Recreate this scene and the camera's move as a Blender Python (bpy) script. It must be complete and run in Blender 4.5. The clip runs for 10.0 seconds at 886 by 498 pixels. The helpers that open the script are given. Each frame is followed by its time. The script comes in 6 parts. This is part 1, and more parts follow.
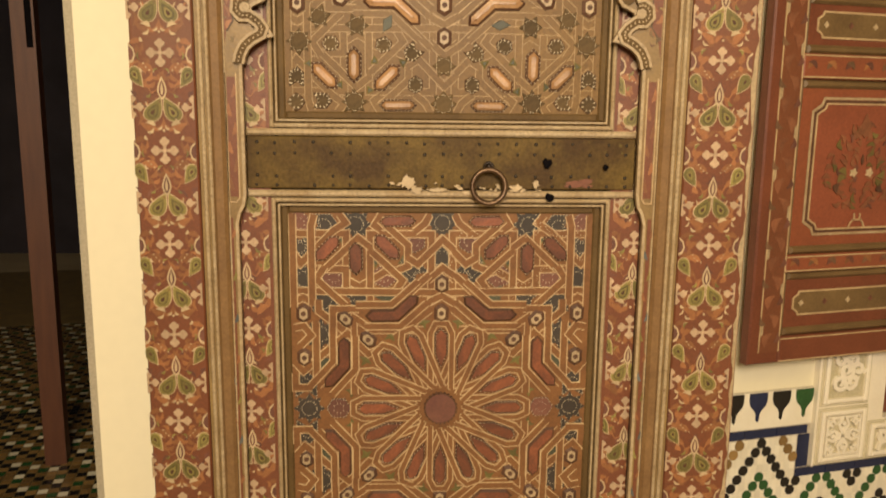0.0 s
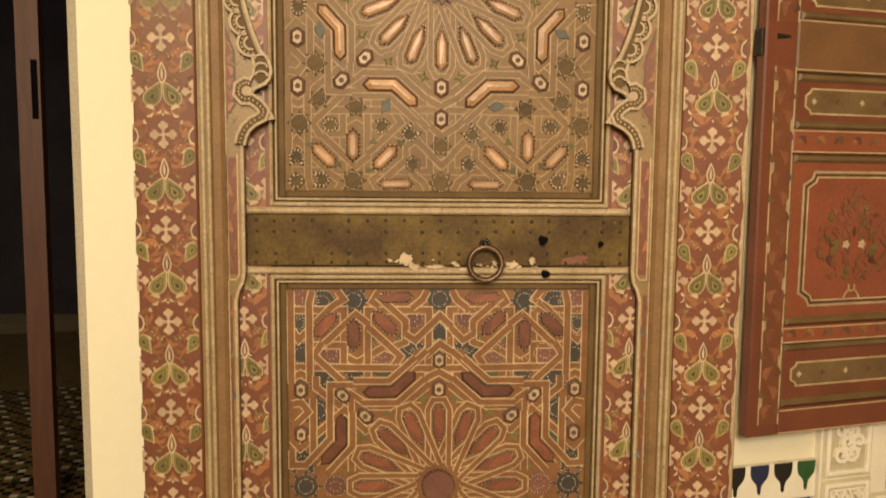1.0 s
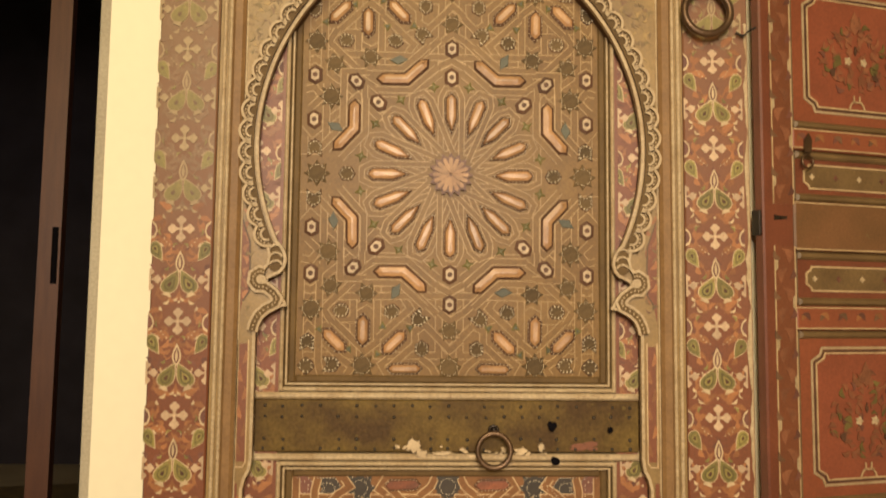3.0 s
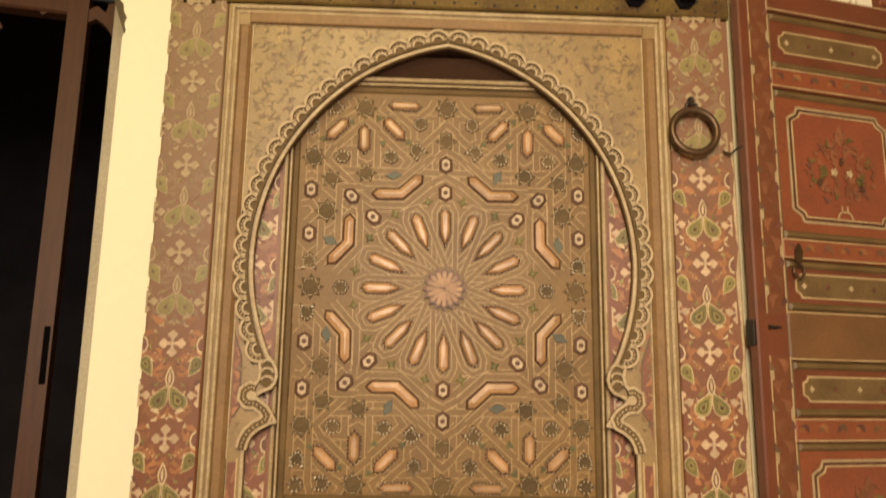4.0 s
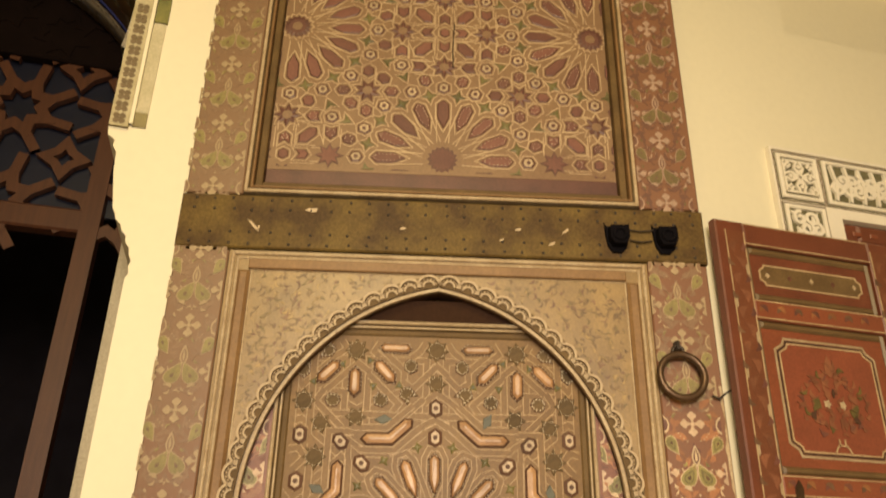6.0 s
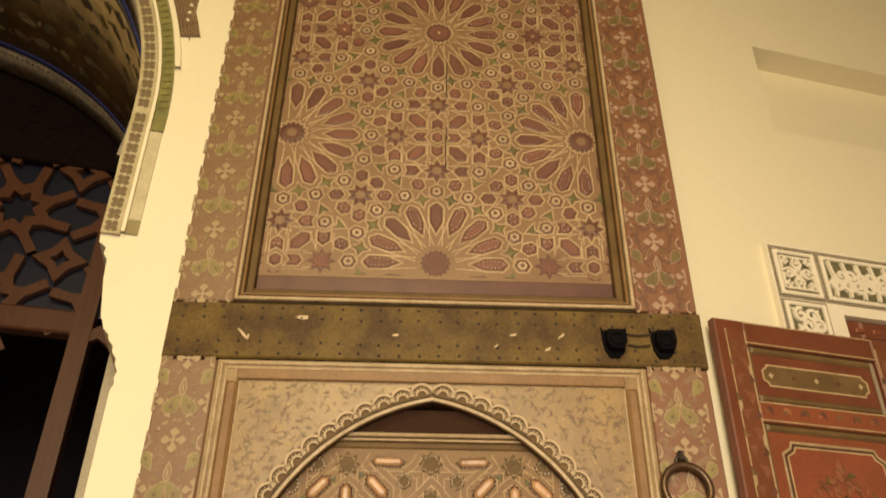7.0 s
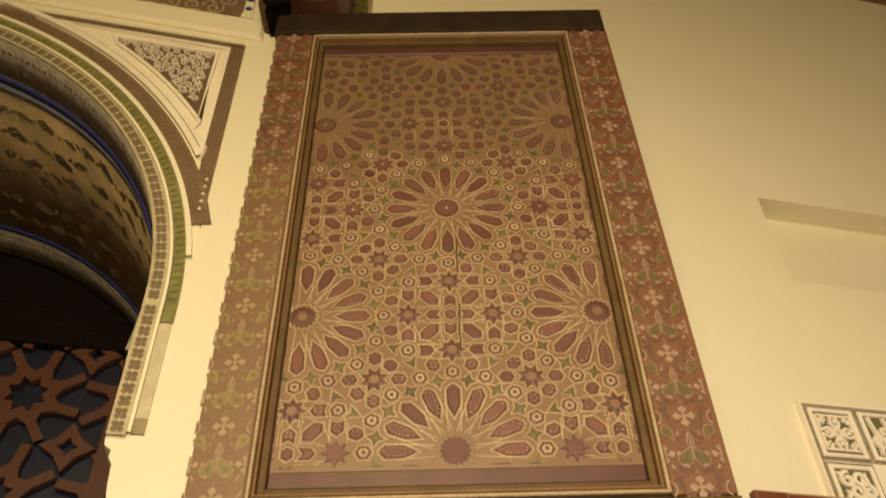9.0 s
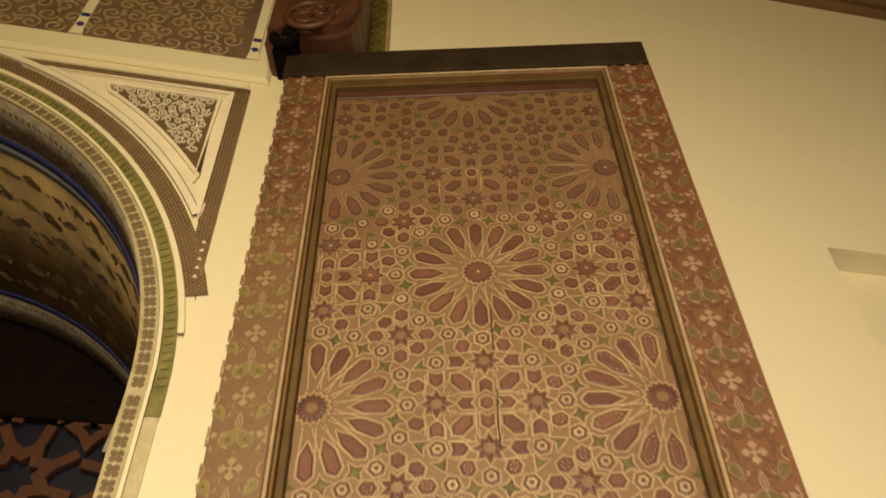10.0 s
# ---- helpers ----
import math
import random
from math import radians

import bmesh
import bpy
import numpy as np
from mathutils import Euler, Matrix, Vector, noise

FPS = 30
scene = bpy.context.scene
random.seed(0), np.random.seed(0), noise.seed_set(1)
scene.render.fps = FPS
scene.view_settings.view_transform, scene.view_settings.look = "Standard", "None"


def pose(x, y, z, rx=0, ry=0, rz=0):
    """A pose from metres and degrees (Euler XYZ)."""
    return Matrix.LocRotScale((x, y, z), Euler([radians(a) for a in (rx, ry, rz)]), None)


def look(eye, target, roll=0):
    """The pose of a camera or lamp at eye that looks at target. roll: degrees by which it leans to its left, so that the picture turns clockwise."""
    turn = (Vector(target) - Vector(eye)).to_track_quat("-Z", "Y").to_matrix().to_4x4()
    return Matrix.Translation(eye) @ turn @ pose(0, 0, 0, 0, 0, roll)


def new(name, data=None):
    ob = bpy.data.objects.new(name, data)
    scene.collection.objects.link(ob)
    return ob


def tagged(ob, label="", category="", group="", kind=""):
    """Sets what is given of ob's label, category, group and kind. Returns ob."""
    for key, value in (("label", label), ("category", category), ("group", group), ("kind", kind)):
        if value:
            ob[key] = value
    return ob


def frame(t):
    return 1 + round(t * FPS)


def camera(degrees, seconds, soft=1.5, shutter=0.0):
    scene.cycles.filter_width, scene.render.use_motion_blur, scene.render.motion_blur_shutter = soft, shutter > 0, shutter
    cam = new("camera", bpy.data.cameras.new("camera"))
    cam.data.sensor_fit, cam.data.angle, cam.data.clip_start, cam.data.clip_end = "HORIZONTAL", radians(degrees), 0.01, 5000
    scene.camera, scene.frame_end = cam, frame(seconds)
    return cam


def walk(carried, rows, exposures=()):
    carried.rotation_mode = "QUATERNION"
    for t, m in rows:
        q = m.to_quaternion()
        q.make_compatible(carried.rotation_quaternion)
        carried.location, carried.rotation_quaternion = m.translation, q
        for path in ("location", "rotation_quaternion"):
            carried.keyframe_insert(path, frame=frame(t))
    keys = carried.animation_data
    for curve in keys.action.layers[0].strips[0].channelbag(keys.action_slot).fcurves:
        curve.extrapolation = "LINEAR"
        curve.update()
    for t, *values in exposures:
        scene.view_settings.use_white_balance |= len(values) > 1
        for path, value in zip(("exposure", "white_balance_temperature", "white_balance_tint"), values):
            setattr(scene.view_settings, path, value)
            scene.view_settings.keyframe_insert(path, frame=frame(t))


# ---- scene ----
cam = camera(60.0, 10.0, soft=1.8, shutter=0.5)
PATH = [
    (0, (-0.073, -1.441, 1.252), (0.027, 0.527, 0.91), 0.6),
    (0.5, (-0.07, -1.445, 1.27), (0.034, 0.534, 1.004), 0.6),
    (1, (-0.071, -1.449, 1.294), (0.032, 0.538, 1.095), 0.5),
    (1.5, (-0.074, -1.454, 1.313), (0.026, 0.54, 1.206), 0.4),
    (2, (-0.073, -1.46, 1.332), (0.017, 0.538, 1.315), 0.3),
    (2.5, (-0.077, -1.465, 1.358), (0.008, 0.532, 1.426), 0.5),
    (4, (-0.071, -1.476, 1.448), (0.017, 0.488, 1.817), 0.8),
    (4.5, (-0.074, -1.486, 1.482), (0.024, 0.449, 1.978), 0.9),
    (5, (-0.069, -1.5, 1.508), (0.022, 0.402, 2.12), 0.9),
    (6.5, (-0.048, -1.534, 1.595), (0.024, 0.245, 2.508), 1.0),
    (7, (-0.038, -1.526, 1.617), (0.027, 0.198, 2.629), 0.5),
    (7.5, (-0.036, -1.517, 1.642), (0.03, 0.162, 2.727), -0.7),
    (8, (-0.035, -1.525, 1.675), (0.026, 0.109, 2.827), -1.5),
    (8.5, (-0.036, -1.529, 1.69), (0.009, 0.034, 2.938), -1.7),
    (9, (-0.039, -1.54, 1.718), (-0.011, -0.03, 3.029), -1.8),
    (9.5, (-0.06, -1.485, 1.793), (-0.043, -0.022, 3.158), -1.9),
    (10, (-0.06, -1.374, 1.981), (-0.082, 0.075, 3.36), -1.4),
]
walk(cam, [(t, look(eye, target, roll)) for t, eye, target, roll in PATH])

# ---- world, lamps ----
world = bpy.data.worlds.new("world")
scene.world = world
world.use_nodes = True
world.node_tree.nodes["Background"].inputs[0].default_value = (0.02, 0.018, 0.014, 1)
world.node_tree.nodes["Background"].inputs[1].default_value = 0.3


def area_lamp(name, eye, target, size, watts, color):
    data = bpy.data.lights.new(name, "AREA")
    data.shape, data.size, data.energy, data.color = "DISK", size, watts, color
    ob = new(name, data)
    ob.matrix_world = look(eye, target)
    return ob


# Two assumed lamps out of view, placed and tuned to match sheen and brightness.
area_lamp("unseen_lamp_low", (0.0, -2.8, 2.1), (1.2, 0, 0.45), 1.0, 112, (1.0, 0.835, 0.655))
area_lamp("unseen_lamp_high", (-0.35, -2.7, 3.4), (0.2, 0, 2.4), 0.9, 49, (1.0, 0.765, 0.34))


# ---- materials ----
def mat(name, color, rough=0.6, dark=None, scale=30.0, mix=0.5, bump=0.15, metal=0.0, wear=None, wear_amount=0.0,
        stretch=(1, 1, 1), fine=180.0, island=0.0, coat=0.0, grain_low=0.84, spec=0.5):
    """Paint, wood or stone with a grain, larger stains and worn patches; island varies it piece by piece."""
    m = bpy.data.materials.new(name)
    m.use_nodes = True
    n, l = m.node_tree.nodes, m.node_tree.links
    b = n["Principled BSDF"]
    b.inputs["Roughness"].default_value, b.inputs["Metallic"].default_value = rough, metal
    b.inputs["Specular IOR Level"].default_value = spec
    if coat:
        b.inputs["Coat Weight"].default_value, b.inputs["Coat Roughness"].default_value = coat, 0.35
    co = n.new("ShaderNodeTexCoord")
    mp = n.new("ShaderNodeMapping")
    mp.inputs["Scale"].default_value = stretch
    l.new(co.outputs["Object"], mp.inputs["Vector"])
    big, small = n.new("ShaderNodeTexNoise"), n.new("ShaderNodeTexNoise")
    big.inputs["Scale"].default_value, big.inputs["Detail"].default_value = scale * 0.35, 5
    small.inputs["Scale"].default_value, small.inputs["Detail"].default_value = fine, 4
    l.new(mp.outputs[0], big.inputs["Vector"])
    l.new(mp.outputs[0], small.inputs["Vector"])
    if dark is None:
        dark = tuple(c * 0.6 for c in color)
    ramp = n.new("ShaderNodeValToRGB")
    ramp.color_ramp.elements[0].position, ramp.color_ramp.elements[1].position = 0.5 - mix / 2, 0.5 + mix / 2
    ramp.color_ramp.elements[0].color, ramp.color_ramp.elements[1].color = (*dark, 1), (*color, 1)
    l.new(big.outputs[0], ramp.inputs[0])
    grain = n.new("ShaderNodeMix")
    grain.data_type, grain.blend_type = "RGBA", "MULTIPLY"
    gr = n.new("ShaderNodeMapRange")
    gr.inputs[1].default_value, gr.inputs[2].default_value, gr.inputs[3].default_value, gr.inputs[4].default_value = 0.3, 0.7, grain_low, 2.0 - grain_low - 0.06
    l.new(small.outputs[0], gr.inputs[0])
    grain.inputs[0].default_value = 1.0
    l.new(ramp.outputs[0], grain.inputs[6])
    l.new(gr.outputs[0], grain.inputs[7])
    out = grain.outputs[2]
    if wear is not None:
        wn = n.new("ShaderNodeTexNoise")
        wn.inputs["Scale"].default_value, wn.inputs["Detail"].default_value, wn.inputs["Roughness"].default_value = scale * 1.6, 8, 0.7
        l.new(mp.outputs[0], wn.inputs["Vector"])
        wr = n.new("ShaderNodeValToRGB")
        wr.color_ramp.elements[0].position, wr.color_ramp.elements[1].position = 0.68 - wear_amount * 0.3, 0.74 - wear_amount * 0.3
        l.new(wn.outputs[0], wr.inputs[0])
        wm = n.new("ShaderNodeMix")
        wm.data_type = "RGBA"
        l.new(wr.outputs[0], wm.inputs[0])
        l.new(out, wm.inputs[6])
        wm.inputs[7].default_value = (*wear, 1)
        out = wm.outputs[2]
    if island:
        info, geo = n.new("ShaderNodeObjectInfo"), n.new("ShaderNodeNewGeometry")
        add = n.new("ShaderNodeMath")
        add.operation = "ADD"
        l.new(info.outputs["Random"], add.inputs[0])
        l.new(geo.outputs["Random Per Island"], add.inputs[1])
        fr = n.new("ShaderNodeMath")
        fr.operation = "FRACT"
        l.new(add.outputs[0], fr.inputs[0])
        hr = n.new("ShaderNodeMapRange")
        hr.inputs[3].default_value, hr.inputs[4].default_value = 1 - island, 1 + island
        l.new(fr.outputs[0], hr.inputs[0])
        hm = n.new("ShaderNodeMix")
        hm.data_type, hm.blend_type = "RGBA", "MULTIPLY"
        hm.inputs[0].default_value = 1.0
        l.new(out, hm.inputs[6])
        l.new(hr.outputs[0], hm.inputs[7])
        out = hm.outputs[2]
    l.new(out, b.inputs["Base Color"])
    bp = n.new("ShaderNodeBump")
    bp.inputs["Strength"].default_value, bp.inputs["Distance"].default_value = bump, 0.0015
    l.new(small.outputs[0], bp.inputs["Height"])
    l.new(bp.outputs[0], b.inputs["Normal"])
    return m


GRAIN = (6, 6, 0.6)
M = dict(
    plaster=mat("cream plaster", (0.79, 0.725, 0.52), 0.8, (0.75, 0.68, 0.475), 5, 0.9, 0.04, fine=40, grain_low=0.985),
    # Darker copy of the plaster: the passage's shade is in its colour.
    plaster_in=mat("plaster darkened for shade", (0.5, 0.44, 0.32), 0.85, (0.36, 0.31, 0.22), 10, 0.6),
    tan_up=mat("faded rose tan paint", (0.225, 0.135, 0.066), 0.48, (0.165, 0.092, 0.046), 20, 0.6, 0.25, spec=0.45),
    ochre=mat("ochre wood", (0.225, 0.128, 0.05), 0.5, (0.16, 0.086, 0.034), 40, 0.5, 0.25, wear=(0.2, 0.12, 0.05), wear_amount=0.06, spec=0.35),
    pale=mat("pale worn moulding", (0.44, 0.34, 0.205), 0.55, (0.3, 0.205, 0.1), 60, 0.5, 0.3, wear=(0.2, 0.12, 0.055), wear_amount=0.24, grain_low=0.75),
    strap=mat("golden strap paint", (0.222, 0.104, 0.037), 0.5, (0.14, 0.06, 0.023), 60, 0.6, 0.3, wear=(0.22, 0.12, 0.05), wear_amount=0.05, spec=0.3),
    line=mat("pale line paint", (0.55, 0.4, 0.215), 0.5, (0.34, 0.22, 0.11), 60, 0.5, 0.1, wear=(0.24, 0.13, 0.055), wear_amount=0.22),
    line_worn=mat("worn line paint", (0.4, 0.262, 0.108), 0.5, (0.27, 0.17, 0.07), 40, 0.5, 0.2),
    cell_ground=mat("brown cell paint", (0.135, 0.058, 0.03), 0.55, (0.085, 0.036, 0.02), 50, 0.6, 0.25),
    copper_light=mat("worn copper tan", (0.38, 0.225, 0.11), 0.55, (0.2, 0.1, 0.045), 70, 0.5, 0.3, island=0.15),
    # Head rail brown, with the shadow below the arch crown in its colour.
    head=mat("head rail darkened for shade", (0.038, 0.018, 0.009), 0.85, (0.03, 0.014, 0.008), 40, 0.6, 0.3, spec=0.1),
    spandrel_light=mat("worn gold paint", (0.31, 0.205, 0.075), 0.5, None, 60, 0.5, 0.2, island=0.2),
    spandrel_mid=mat("tan scroll paint", (0.18, 0.11, 0.044), 0.5, None, 60, 0.5, 0.2, island=0.2),
    spandrel_moss=mat("mossy scroll paint", (0.19, 0.13, 0.045), 0.5, None, 60, 0.5, 0.2, island=0.2),
    spandrel_rose=mat("rosy scroll paint", (0.19, 0.1, 0.05), 0.5, None, 60, 0.5, 0.2, island=0.2),
    dot=mat("white dot paint", (0.74, 0.62, 0.42), 0.5, None, 60, 0.5, 0.1),
    tan_worn=mat("worn olive gold paint", (0.195, 0.112, 0.034), 0.5, (0.13, 0.07, 0.022), 26, 0.6, 0.3, wear=(0.25, 0.16, 0.07), wear_amount=0.04, spec=0.3),
    dull_moss=mat("dull moss paint", (0.13, 0.11, 0.032), 0.5, (0.085, 0.07, 0.022), 60, 0.5, 0.2, island=0.25),
    ring_iron=mat("brown iron", (0.13, 0.075, 0.036), 0.38, (0.06, 0.034, 0.018), 40, 0.5, 0.3, metal=0.6),
    slate_worn=mat("worn slate paint", (0.12, 0.075, 0.031), 0.65, (0.07, 0.047, 0.02), 60, 0.6, 0.2, island=0.25, spec=0.2),
    moss_leaf=mat("dark leaf paint", (0.15, 0.115, 0.032), 0.5, (0.09, 0.066, 0.02), 60, 0.5, 0.2, island=0.2),
    bead_paint=mat("dull cream bead paint", (0.52, 0.45, 0.28), 0.8, (0.36, 0.3, 0.16), 60, 0.5, 0.25),
    plaster_worn_shade=mat("greyed plaster and carving shade", (0.6, 0.53, 0.36), 0.8, (0.42, 0.37, 0.22), 40, 0.5, 0.2),
    lattice=mat("brown lattice paint", (0.33, 0.225, 0.12), 0.8, (0.24, 0.16, 0.08), 60, 0.5, 0.2),
    # Upper wicket inserts: worn copper, lamp sheen lightened into the base colour.
    copper_sheen=mat("worn copper paint with sheen", (0.4, 0.228, 0.1), 0.38, (0.26, 0.135, 0.055), 110, 0.4, 0.6, metal=0.0, island=0.2, spec=0.6, wear=(0.15, 0.066, 0.03), wear_amount=0.12),
    panel_red=mat("muted red panel paint", (0.262, 0.07, 0.033), 0.42, (0.19, 0.052, 0.025), 30, 0.6, 0.25, coat=0.1),
    scroll_red=mat("dull orange scroll paint", (0.26, 0.1, 0.045), 0.5, (0.14, 0.05, 0.024), 60, 0.5, 0.2, island=0.2, wear=(0.15, 0.05, 0.025), wear_amount=0.12),
    line_up=mat("pale cream line paint", (0.47, 0.345, 0.195), 0.5, (0.3, 0.2, 0.11), 40, 0.5, 0.1, wear=(0.25, 0.15, 0.08), wear_amount=0.2),
    olive=mat("olive brown stain", (0.14, 0.085, 0.03), 0.6, (0.075, 0.044, 0.016), 40, 0.6, 0.25, spec=0.2, wear=(0.3, 0.2, 0.09), wear_amount=-0.03),
    beam=mat("dark olive iron sheet", (0.132, 0.084, 0.022), 0.52, (0.064, 0.036, 0.013), 34, 0.3, 0.5, wear=(0.125, 0.088, 0.022), wear_amount=0.22, spec=0.15, grain_low=0.75),
    topbeam=mat("blackened wood", (0.042, 0.027, 0.015), 0.75, (0.02, 0.013, 0.008), 30, 0.5, 0.4, spec=0.12, wear=(0.09, 0.055, 0.03), wear_amount=0.05),
    nail=mat("dark iron", (0.03, 0.02, 0.01), 0.6, None, 60, 0.5, 0.2),
    iron=mat("blackened iron", (0.045, 0.032, 0.022), 0.4, (0.02, 0.014, 0.01), 40, 0.5, 0.3, metal=0.6),
    soot=mat("black iron bracket", (0.006, 0.005, 0.006), 0.95, None, 60, 0.5, 0.2, spec=0.05),
    rim=mat("dark brown rim and edge-shade paint", (0.1, 0.044, 0.019), 0.68, (0.06, 0.025, 0.012), 60, 0.5, 0.2, island=0.2),
    copper=mat("copper brown paint", (0.205, 0.062, 0.024), 0.4, (0.1, 0.032, 0.015), 110, 0.35, 0.6, island=0.3, coat=0.25, wear=(0.09, 0.034, 0.017), wear_amount=0.3, grain_low=0.7),
    rose=mat("dull rose paint", (0.162, 0.066, 0.038), 0.58, (0.11, 0.038, 0.026), 50, 0.5, 0.2, island=0.25),
    rose_rim=mat("dark rose rim", (0.11, 0.042, 0.028), 0.5, None, 60, 0.5, 0.2),
    slate=mat("slate blue paint", (0.05, 0.036, 0.024), 0.6, (0.03, 0.022, 0.015), 60, 0.6, 0.2, island=0.25),
    teal=mat("teal paint", (0.066, 0.066, 0.034), 0.55, (0.042, 0.042, 0.024), 60, 0.5, 0.2, island=0.2),
    green=mat("moss green paint", (0.135, 0.112, 0.026), 0.5, (0.08, 0.066, 0.016), 60, 0.5, 0.2, island=0.25),
    cream=mat("cream paint", (0.55, 0.42, 0.25), 0.5, (0.4, 0.29, 0.16), 60, 0.5, 0.15, island=0.12),
    red_old=mat("faded brick paint", (0.18, 0.056, 0.021), 0.5, (0.13, 0.042, 0.017), 22, 0.6, 0.25, wear=(0.16, 0.09, 0.04), wear_amount=0.06, coat=0.2),
    orange=mat("burnt orange paint", (0.3, 0.125, 0.045), 0.45, (0.2, 0.078, 0.028), 60, 0.5, 0.2, wear=(0.17, 0.07, 0.033), wear_amount=0.1, island=0.25, coat=0.15),
    leaf=mat("olive leaf paint", (0.235, 0.195, 0.05), 0.45, (0.14, 0.11, 0.028), 60, 0.5, 0.2, wear=(0.17, 0.07, 0.033), wear_amount=0.2, island=0.3, coat=0.15),
    pink=mat("pale flower paint", (0.5, 0.36, 0.225), 0.45, (0.36, 0.24, 0.14), 60, 0.5, 0.2, wear=(0.17, 0.07, 0.033), wear_amount=0.16, island=0.15, coat=0.15),
    blue=mat("grey blue paint", (0.12, 0.13, 0.12), 0.45, None, 60, 0.5, 0.2, island=0.3),
    shutter=mat("dark red shutter paint", (0.262, 0.072, 0.03), 0.4, (0.178, 0.05, 0.022), 18, 0.6, 0.2, wear=(0.12, 0.06, 0.025), wear_amount=0.0, coat=0.2),
    shutter_edge=mat("brown red edge paint", (0.195, 0.058, 0.026), 0.42, (0.108, 0.032, 0.016), 22, 0.6, 0.25),
    shutter_green=mat("green brown moulding", (0.185, 0.115, 0.046), 0.42, (0.095, 0.055, 0.022), 30, 0.6, 0.2),
    plaster_cut=mat("carved white stucco", (0.84, 0.77, 0.61), 0.8, (0.74, 0.66, 0.5), 30, 0.6, 0.2, grain_low=0.93),
    stucco_ground=mat("brown stucco ground", (0.17, 0.105, 0.05), 0.8, (0.1, 0.06, 0.03), 30, 0.6, 0.3),
    green_ground=mat("dull green stucco ground", (0.17, 0.15, 0.07), 0.8, (0.09, 0.08, 0.04), 60, 0.6, 0.3),
    tile_white=mat("white glaze", (0.84, 0.79, 0.64), 0.25, (0.7, 0.63, 0.47), 40, 0.6, 0.05, island=0.08, grain_low=0.95),
    tile_black=mat("black glaze", (0.016, 0.014, 0.012), 0.18, None, 40, 0.5, 0.05),
    tile_blue=mat("navy glaze", (0.02, 0.028, 0.075), 0.18, None, 40, 0.5, 0.05),
    tile_green=mat("green glaze", (0.03, 0.1, 0.03), 0.18, None, 40, 0.5, 0.05),
    tile_ochre=mat("ochre glaze", (0.28, 0.17, 0.06), 0.2, None, 40, 0.5, 0.05, island=0.3),
    grout=mat("grout", (0.6, 0.53, 0.4), 0.85, None, 60, 0.5, 0.2),
    band_green=mat("green band paint", (0.25, 0.225, 0.06), 0.7, (0.11, 0.115, 0.03), 90, 0.5, 0.3),
    band_blue=mat("cobalt band paint", (0.03, 0.04, 0.2), 0.6, (0.02, 0.025, 0.12), 30, 0.5, 0.2),
    band_pale=mat("pale blue band paint", (0.25, 0.27, 0.33), 0.7, (0.16, 0.17, 0.2), 30, 0.5, 0.2),
    soffit=mat("ochre painted soffit", (0.36, 0.25, 0.11), 0.7, (0.2, 0.15, 0.07), 22, 0.28, 0.3, wear=(0.34, 0.24, 0.1), wear_amount=0.2, fine=60),
    soffit_edge=mat("grey brown painted border", (0.34, 0.29, 0.21), 0.7, (0.19, 0.16, 0.125), 90, 0.3, 0.3, wear=(0.16, 0.14, 0.15), wear_amount=0.25),
    screen=mat("red brown joinery", (0.125, 0.045, 0.02), 0.5, (0.078, 0.026, 0.013), 30, 0.6, 0.25, stretch=GRAIN, wear=(0.12, 0.05, 0.022), wear_amount=0.02),
    night=mat("dusky blue glass backing", (0.018, 0.021, 0.045), 0.35, None, 10, 0.5, 0.05),
    dim=mat("unlit-room black", (0.05, 0.042, 0.06), 0.9, None, 10, 0.5, 0.1),
    corbel=mat("carved dark cedar", (0.12, 0.045, 0.02), 0.5, (0.05, 0.02, 0.012), 40, 0.5, 0.4),
    ceiling=mat("cedar ceiling", (0.2, 0.11, 0.05), 0.6, None, 20, 0.5, 0.3),
    hall_floor=mat("pale bounce floor", (0.5, 0.42, 0.3), 0.5, (0.4, 0.32, 0.22), 12, 0.5, 0.1),
    mosaic=mat("ochre mosaic", (0.27, 0.19, 0.07), 0.3, (0.12, 0.085, 0.04), 40, 0.5, 0.2),
    fresco=mat("brown painted frieze", (0.22, 0.14, 0.075), 0.75, (0.12, 0.07, 0.045), 26, 0.4, 0.3, wear=(0.4, 0.3, 0.16), wear_amount=0.08),
    spandrel_dark=mat("brown scroll paint", (0.125, 0.07, 0.03), 0.5, None, 60, 0.5, 0.2, island=0.25),
    spandrel=mat("gold brown paint", (0.295, 0.19, 0.066), 0.42, (0.155, 0.096, 0.038), 30, 0.5, 0.3, wear=(0.17, 0.1, 0.04), wear_amount=0.1, spec=0.6),
)

